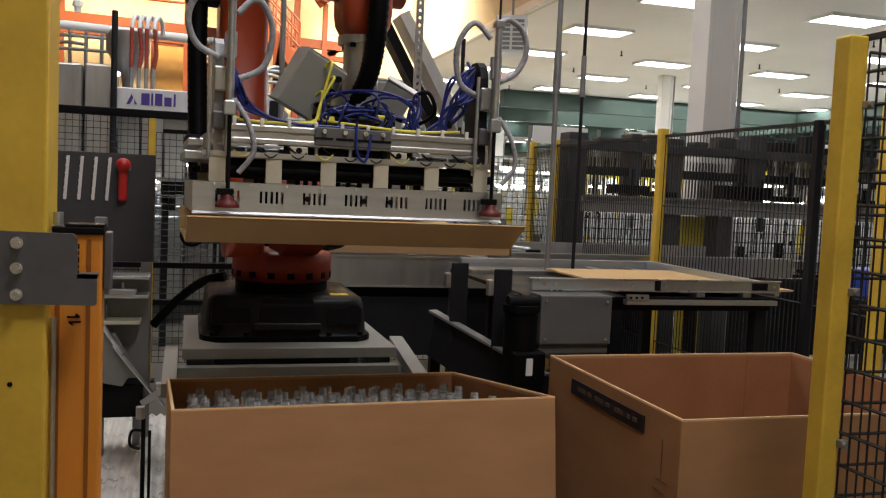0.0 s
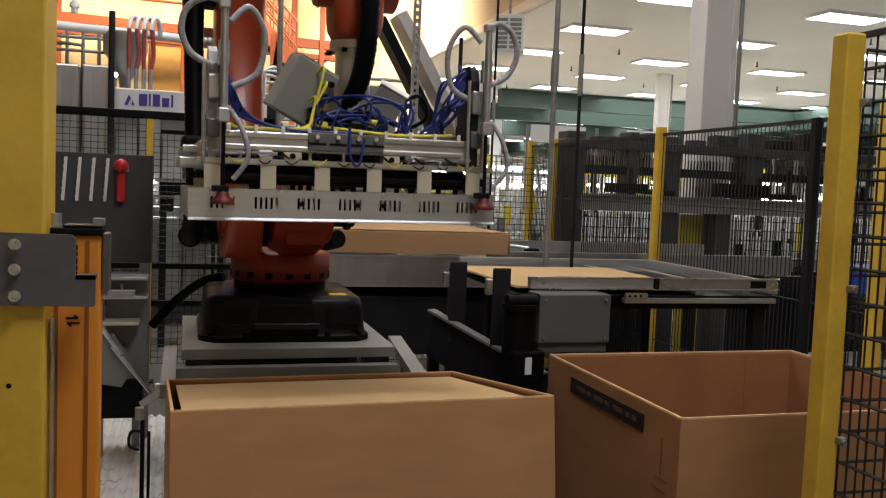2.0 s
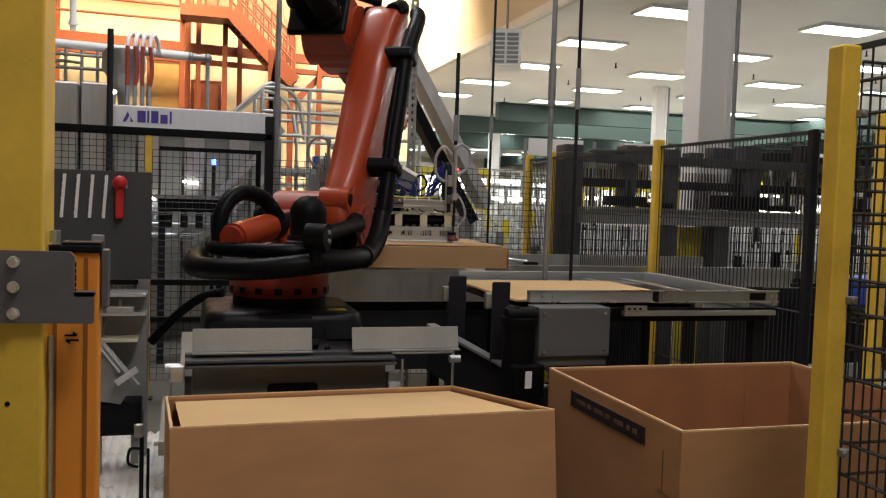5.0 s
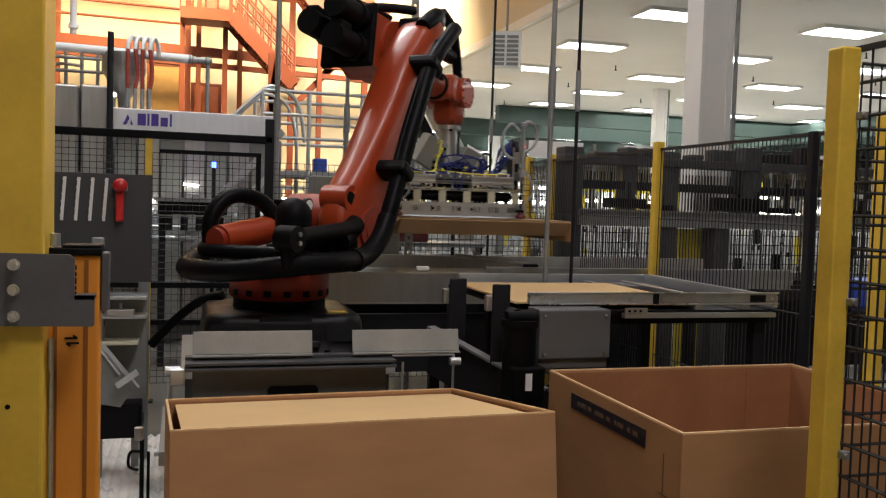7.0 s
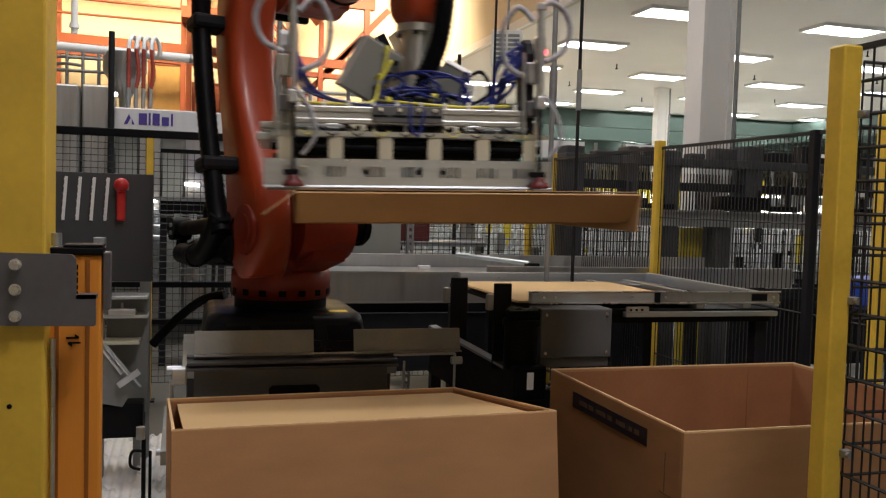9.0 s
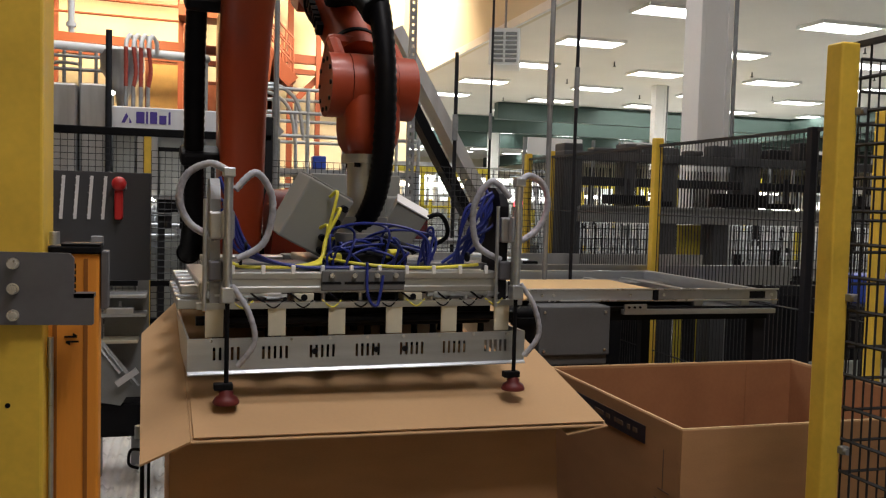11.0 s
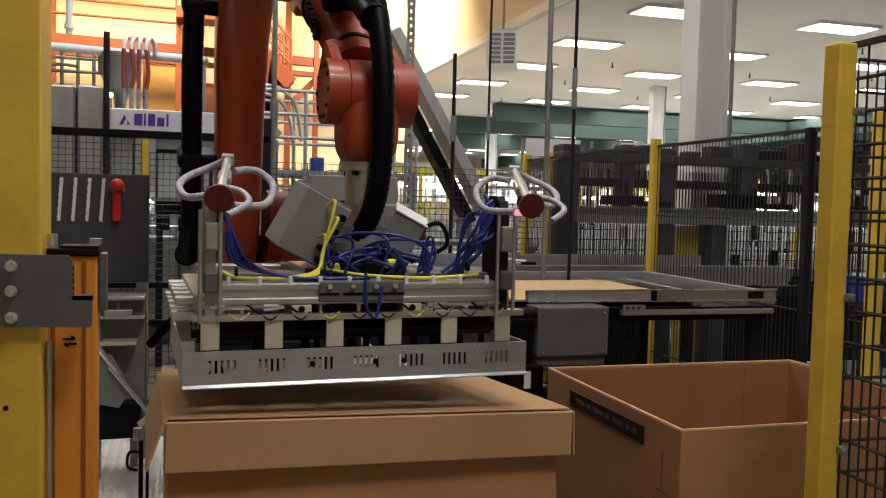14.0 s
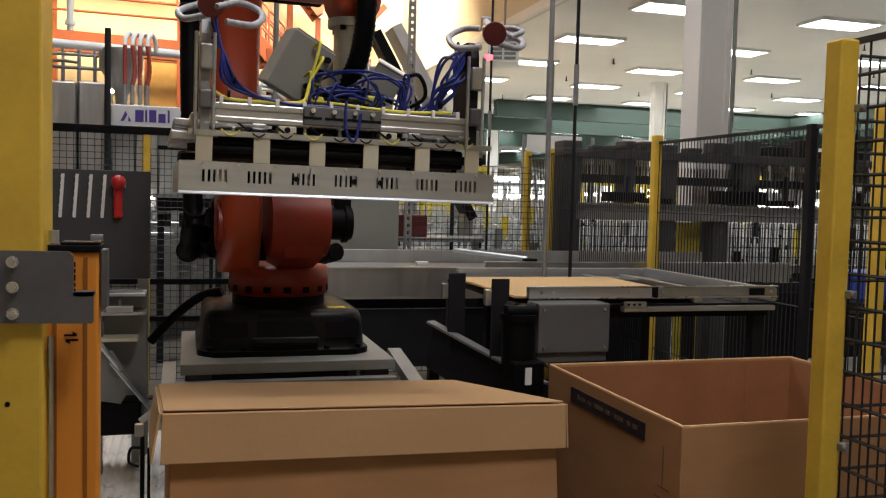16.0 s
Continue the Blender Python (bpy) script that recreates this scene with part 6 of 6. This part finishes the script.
def suction_arm(sign):
    """A swinging suction cylinder about its middle; the rod and cup slide out below."""
    body = Shape().rod((0, 0, -0.19), (0, 0, 0.15), 0.0125, n=16).box(-0.019, 0.019, -0.019, 0.019, -0.22, -0.175, 0.004).box(-0.017, 0.017, -0.017, 0.017, 0.135, 0.162, 0.004).box(-0.018, 0.018, 0.0, 0.03, -0.04, 0.04, 0.005)
    ob = part("suction_arm", body, STEEL, grip, "swinging steel suction cylinder")
    rod = part("rod", Shape().rod((0, 0, 0.045), (0, 0, 0.33), 0.0065, n=10).box(-0.035, 0.018, -0.014, 0.014, 0.04, 0.06, 0.003), BLACK_PLASTIC, ob)
    cup = part("cup", Shape().lathe([(0.036, 0.0), (0.038, 0.006), (0.032, 0.018), (0.020, 0.026), (0.021, 0.034), (0.014, 0.040), (0.012, 0.058)], 20), RED_RUBBER, ob, "dark red suction cup")
    part("air_hose", Shape().tube([(0, 0.0, 0.15), (sign * 0.05, 0.03, 0.172), (sign * 0.11, 0.05, 0.14), (sign * 0.13, 0.06, 0.07), (sign * 0.10, 0.07, 0.0), (sign * 0.03, 0.05, -0.04)], 0.010, n=8, ribs=0.12, steps=12), GREY_TUBE, ob, "grey spiral air hose")
    part("lower_hose", Shape().tube([(0.01, -0.01, -0.17), (0.055, -0.02, -0.24), (0.075, -0.02, -0.33), (0.03, -0.01, -0.40)], 0.008, n=8, ribs=0.15, steps=10), GREY_TUBE, ob, "grey spiral air hose")
    part("air_hose", Shape().tube([(-sign * 0.02, 0.02, 0.10), (-sign * 0.08, 0.03, 0.15), (-sign * 0.13, 0.05, 0.07), (-sign * 0.11, 0.07, -0.05), (-sign * 0.03, 0.06, -0.10)], 0.010, n=8, ribs=0.12, steps=12), GREY_TUBE, ob, "grey spiral air hose")
    return ob, rod, cup


(LEFT_ARM, LEFT_ROD, LEFT_CUP), (RIGHT_ARM, RIGHT_ROD, RIGHT_CUP) = suction_arm(-1), suction_arm(1)

# ---- what the gripper carries ----


def tier_sheet():
    """A kraft sheet of three strips that bend; its top face centre at the origin."""
    s = thing("tier_sheet", "pale kraft top sheet carried into the carton", "sheet", pose(0.5, 3, 1.5))
    part("sheet_middle", Shape().box(-0.562, 0.575, -0.33, 0.33, -0.005, 0.0), CARD_LIGHT, s)
    a = part("sheet_strip", Shape().box(-0.562, 0.575, -0.16, 0.0, -0.005, 0.0), CARD_LIGHT, s, m=pose(0, -0.33, 0))
    b = part("sheet_strip", Shape().box(-0.562, 0.575, 0.0, 0.16, -0.005, 0.0), CARD_LIGHT, s, m=pose(0, 0.33, 0))
    return s, a, b


SHEET, SHEET_FRONT, SHEET_BACK = tier_sheet()
LID_W, LID_D, LID_H = 1.25, 1.08, 0.140


def lid():
    """A carton lid: the panel's front left corner at the origin, flaps on hinges."""
    s = thing("cover_tray", "kraft carton lid with folded flaps", "lid", pose(1.2, 5.5, 1.4))
    part("panel", Shape().box(0, LID_W, 0, LID_D, -0.006, 0.0, 0.002), CARD_LID, s)
    # extra sheet, added and raised so that its edge shades a thin line
    part("top_sheet", Shape().box(0.006, LID_W - 0.006, 0.008, LID_D - 0.006, 0.005, 0.009, 0.001), CARD_LID, s)
    ff = part("front_flap", Shape().box(0.002, LID_W - 0.002, -0.006, 0.0, -LID_H, -0.001, 0.002), CARD_LID, s, m=pose(0, 0, 0, 0, 0, 0))
    part("back_flap", Shape().box(0.002, LID_W - 0.002, LID_D, LID_D + 0.006, -LID_H, -0.001, 0.002), CARD_LID, s)
    lf = part("side_flap", Shape().prism([(-0.004, 0.0), (LID_D * 0.96, 0.0), (LID_D * 0.80, -LID_H), (-0.004, -LID_H)], "x", -0.006, 0.0), CARD_LID, s)
    rf = part("side_flap", Shape().box(0.0, 0.006, -0.004, LID_D, -LID_H, 0.0, 0.002), CARD_LID, s, m=pose(LID_W, 0, 0))
    return s, lf, rf, ff


LID, LID_LEFT, LID_RIGHT, LID_FRONT = lid()

# ---- motion ----
# gripper: seconds, x, y, z of the skirt's front foot, yaw, roll
GRIP = [
    (0.0, 0.53, 2.9, 1.54, 2, 0),
    (0.4, 0.53, 2.9, 1.45, 2, 0),
    (0.6, 0.53, 2.86, 1.3, 2, 0),
    (0.8, 0.532, 2.8, 1.09, 1.5, 0),
    (1.0, 0.532, 2.775, 1.014, 1.5, 0),
    (1.3, 0.532, 2.79, 1.03, 1.5, 0),
    (1.5, 0.533, 2.874, 1.137, 1.5, 0),
    (1.75, 0.53, 2.91, 1.38, 1.5, 0),
    (2.0, 0.523, 2.937, 1.524, 2, -0.5),
    (2.25, 0.55, 2.93, 1.545, 1, -1),
    (2.5, 0.8, 2.86, 1.54, -8, -2.5),
    (2.75, 1.35, 3.1, 1.55, -15, -4),
    (3.0, 1.849, 3.625, 1.555, -19, -5),
    (3.25, 2.06, 4.08, 1.57, -16, -5.2),
    (3.5, 2.16, 4.47, 1.59, -12, -5.4),
    (3.8, 1.94, 5.33, 1.579, -7, -2),
    (4.2, 1.52, 5.95, 1.573, 0, 0),
    (4.6, 1.36, 5.95, 1.5, 0, 0),
    (5.0, 1.32, 5.9, 1.375, 0, 0),
    (5.5, 1.32, 5.9, 1.375, 0, 0),
    (5.9, 1.33, 5.93, 1.5, 0, 0),
    (6.3, 1.37, 5.95, 1.583, 0, 0),
    (6.6, 1.49, 5.9, 1.585, 0, 0),
    (7.0, 1.78, 5.8, 1.568, 0, 0),
    (7.25, 1.93, 5.5, 1.59, -2, -1),
    (7.5, 2.05, 5.12, 1.612, -6, -1.9),
    (7.75, 2.15, 4.62, 1.635, -10, -3.5),
    (8.0, 2.17, 4.22, 1.652, -13, -4.9),
    (8.25, 1.98, 3.9, 1.662, -16, -5),
    (8.5, 1.634, 3.53, 1.671, -16, -4.9),
    (8.75, 1.2, 3.24, 1.69, -12, -3.5),
    (9.0, 0.773, 3.09, 1.705, -6, -1.3),
    (9.25, 0.56, 2.95, 1.7, 0, 0),
    (9.6, 0.53, 2.8, 1.62, 3, 0),
    (10.3, 0.53, 2.62, 1.25, 3, 0),
    (11.0, 0.53, 2.595, 1.14, 3, 0),
    (11.5, 0.529, 2.591, 1.146, 3, -0.4),
    (12.05, 0.527, 2.585, 1.140, 3, -0.5),
    (12.3, 0.525, 2.575, 1.118, 3, -0.3),
    (12.5, 0.524, 2.569, 1.112, 3, -0.2),
    (14.5, 0.521, 2.545, 1.119, 3, 0),
    (14.75, 0.521, 2.555, 1.14, 3, 0),
    (15.0, 0.521, 2.62, 1.26, 3, 0),
    (15.25, 0.515, 2.76, 1.45, 2.5, 0),
    (15.5, 0.505, 2.84, 1.58, 2, 0.2),
    (15.75, 0.502, 2.86, 1.63, 2, 0.6),
    (16.0, 0.501, 2.867, 1.646, 2, 0.7),
]
# suction cylinders: seconds, height of the middle, reach of the cup below it, swing towards the viewer
CUPS = [(0.0, 0.53, 0.51, 0), (0.8, 0.50, 0.50, 0), (1.4, 0.50, 0.50, 0), (2.0, 0.53, 0.48, 0), (3.5, 0.53, 0.48, 0), (4.4, 0.51, 0.50, 0), (9.2, 0.51, 0.51, 0), (10.4, 0.46, 0.51, 0), (11.2, 0.425, 0.508, 0), (12.1, 0.425, 0.508, 0), (12.3, 0.48, 0.47, 0), (12.55, 0.575, 0.375, 0), (12.8, 0.58, 0.33, -8), (13.0, 0.585, 0.29, -25), (13.15, 0.595, 0.27, -50), (13.3, 0.60, 0.26, -70), (13.6, 0.60, 0.24, -73), (16.0, 0.60, 0.24, -73)]


def grip_pose(x, y, z, yaw, roll):
    return pose(x, y, z) @ pose(0, 0, 0, 0, roll, yaw) @ pose(0, GD / 2, 0)


def sampled(rows, step):
    """Rows of (seconds, numbers...) drawn through smoothly at even steps."""
    ts = [r[0] for r in rows]
    out = []
    for k in range(int(round(16.0 / step)) + 1):
        t = k * step
        i = max(0, min(len(ts) - 2, max(j for j in range(len(ts)) if ts[j] <= t + 1e-6) if t > ts[0] else 0))
        h = ts[i + 1] - ts[i]
        u = (t - ts[i]) / h
        vals = []
        for c in range(1, len(rows[0])):
            a, b = rows[i][c], rows[i + 1][c]

            def slope(j):
                if j <= 0 or j >= len(rows) - 1:
                    return 0.0
                s0 = (rows[j][c] - rows[j - 1][c]) / (ts[j] - ts[j - 1])
                s1 = (rows[j + 1][c] - rows[j][c]) / (ts[j + 1] - ts[j])
                return 0.0 if s0 * s1 <= 0 else 2 * s0 * s1 / (s0 + s1)
            ma, mb = slope(i) * h, slope(i + 1) * h
            vals.append((2 * u ** 3 - 3 * u * u + 1) * a + (u ** 3 - 2 * u * u + u) * ma + (-2 * u ** 3 + 3 * u * u) * b + (u ** 3 - u * u) * mb)
        out.append((round(t, 3), *vals))
    return out


def joints(g):
    """Poses of turntable, link arm, forearm and wrist in the robot's space for a gripper pose."""
    w = g @ Vector((0.075, 0, WRIST_UP)) - Vector(ROBOT)
    a1 = math.atan2(w.y, w.x)
    r, z = math.hypot(w.x, w.y) - SHOULDER_R, w.z - SHOULDER_Z
    d = min(math.hypot(r, z), ARM_L + FORE_L - 0.01)
    k = math.acos((ARM_L ** 2 + d * d - FORE_L ** 2) / (2 * ARM_L * d))
    up = math.atan2(z, r) + k
    ex, ez = SHOULDER_R + ARM_L * math.cos(up), SHOULDER_Z + ARM_L * math.sin(up)
    fore = math.atan2(w.z - ez, math.hypot(w.x, w.y) - ex)
    turn_ = Matrix.Rotation(a1, 4, "Z")
    arm = turn_ @ pose(SHOULDER_R, 0, SHOULDER_Z) @ Matrix.Rotation(math.pi / 2 - up, 4, "Y")
    forearm = turn_ @ pose(ex, 0, ez) @ Matrix.Rotation(-fore, 4, "Y")
    wrist = Matrix.Translation(w) @ turn_
    return turn_, arm, forearm, wrist


SHEET_REST = FULL_BOX @ pose(BOX_W / 2, BOX_D / 2, -0.020)
LID_REST = pose(-0.062, 2.525, 1.034, -7.9, 1.7, 2.2)
LID_TILT = pose(0.018, 2.375, 0.995, 14.6, 1.2, 2.8)
LID_STACK = pose(0.80, 5.45, 1.36, 0, 0, 0)
LID_ON_GRIP = pose(-LID_W / 2 + 0.215, -GD / 2 - 0.10, -0.018)


def blend(a, b, u):
    u = u * u * (3 - 2 * u)
    return Matrix.Translation(a.translation.lerp(b.translation, u)) @ a.to_quaternion().slerp(b.to_quaternion(), u).to_matrix().to_4x4()


def motions():
    path = [(r[0], grip_pose(*r[1:])) for r in sampled(GRIP, 0.1)]
    walk(grip, path)
    chain = [(t, joints(m)) for t, m in path]
    for k, ob in enumerate((TURNTABLE, ARM, FOREARM, WRIST)):
        walk(ob, [(t, j[k]) for t, j in chain])
    for ob, rod, cup, x, out in ((LEFT_ARM, LEFT_ROD, LEFT_CUP, -0.42, -0.12), (RIGHT_ARM, RIGHT_ROD, RIGHT_CUP, 0.47, -0.22)):
        walk(ob, [(t, pose(x, -GD / 2 - 0.045, c, a, 0, -a * out)) for t, c, k, a in CUPS])
        for ob2 in (rod, cup):
            walk(ob2, [(t, pose(0, 0, -k)) for t, c, k, a in CUPS])
    by_time = dict((round(t, 2), m) for t, m in path)
    held = pose(0.02, -0.03, -0.006)
    rows = []
    for t, m in path:
        if t <= 0.85:
            rows.append((t, m @ held @ pose(0, 0, -0.088 * max(0.0, min(1.0, (0.62 - t) / 0.3)))))
        elif t <= 1.05:
            rows.append((t, blend(by_time[0.8] @ held, SHEET_REST, (t - 0.8) / 0.25)))
    walk(SHEET, rows + [(1.1, SHEET_REST), (16.0, SHEET_REST)])
    bend = ((0.0, -33), (0.32, -33), (0.45, -20), (0.62, 0), (0.9, 5), (1.2, 0), (16.0, 0))
    walk(SHEET_FRONT, [(t, pose(0, -0.33, 0, a, 0, 0)) for t, a in bend])
    walk(SHEET_BACK, [(t, pose(0, 0.33, 0, -a, 0, 0)) for t, a in bend])
    rows = [(0.0, LID_STACK), (5.2, LID_STACK)]
    for t, m in path:
        if 5.3 <= t <= 10.0:
            u = min((t - 5.2) / 0.3, 1.0)
            rows.append((t, blend(LID_STACK, m @ LID_ON_GRIP, u)))
        elif 10.0 < t < 11.0:
            rows.append((t, blend(m @ LID_ON_GRIP, LID_TILT, t - 10.0)))
    drop_ = [(11.0, 0.0), (12.95, 0.0), (13.05, 0.08), (13.2, 0.30), (13.35, 0.46), (13.5, 0.58), (13.75, 0.70), (14.0, 0.80), (14.4, 0.94), (14.8, 1.0), (16.0, 1.0)]
    rows += [(t, Matrix.Translation(LID_TILT.translation.lerp(LID_REST.translation, u)) @ LID_TILT.to_quaternion().slerp(LID_REST.to_quaternion(), u).to_matrix().to_4x4()) for t, u in drop_]
    walk(LID, rows)
    walk(LID_LEFT, [(t, pose(0, 0, 0, 0, a, 0)) for t, a in ((0, 8), (5.5, 14), (6.5, 50), (7.3, 52), (8.0, 54), (8.5, 54), (9.0, 54), (10.8, 62), (11.3, 64), (12.9, 64), (13.3, 46), (13.6, 32), (14.2, 14), (16, 8))])
    walk(LID_FRONT, [(t, pose(0, 0, 0, a, 0, 0)) for t, a in ((0, 3), (5.5, 6), (6.4, 46), (7.5, 44), (8.0, 34), (8.5, 34), (9.0, 42), (9.4, 38), (10.8, 60), (11.2, 76), (12.9, 76), (13.25, 30), (13.55, 3), (16, 0))])
    walk(LID_RIGHT, [(t, pose(LID_W, 0, 0, 0, a, 0)) for t, a in ((0, -4), (9.0, 6), (10.8, 66), (11.2, 86), (12.9, 86), (13.3, 25), (13.6, -2), (16, -1))])
    walk(fp, [(t, pose(x, 0, 0)) for t, x in ((0.0, 0.56), (0.2, 0.46), (0.8, 0.13), (1.0, 0.03), (1.15, 0.0), (16.0, 0.0))])
    walk(PUSHER, [(t, pose(-0.117 * k, 0, 0.206 * k)) for t, k in ((0, 0), (2.55, 0), (2.9, 1), (11.6, 1), (11.95, 0), (16, 0))])
    low, high = pose(FLAP_POSE[0], FLAP_POSE[1], -0.40), pose(*FLAP_POSE)
    walk(tf, [(t, pose(0.48, 4.1, dz)) for t, dz in ((0, 0), (4.4, 0), (5.2, -0.2), (9.3, -0.2), (10.6, 0), (16, 0))])
    walk(fl, [(0, low), (3.5, low)] + [(t, pose(FLAP_POSE[0], FLAP_POSE[1], dz)) for t, dz in ((3.7, -0.33), (3.9, -0.26), (4.1, -0.205), (4.2, -0.182), (4.5, -0.11))] + [(4.9, high), (9.3, high), (10.8, low), (16, low)])


motions()
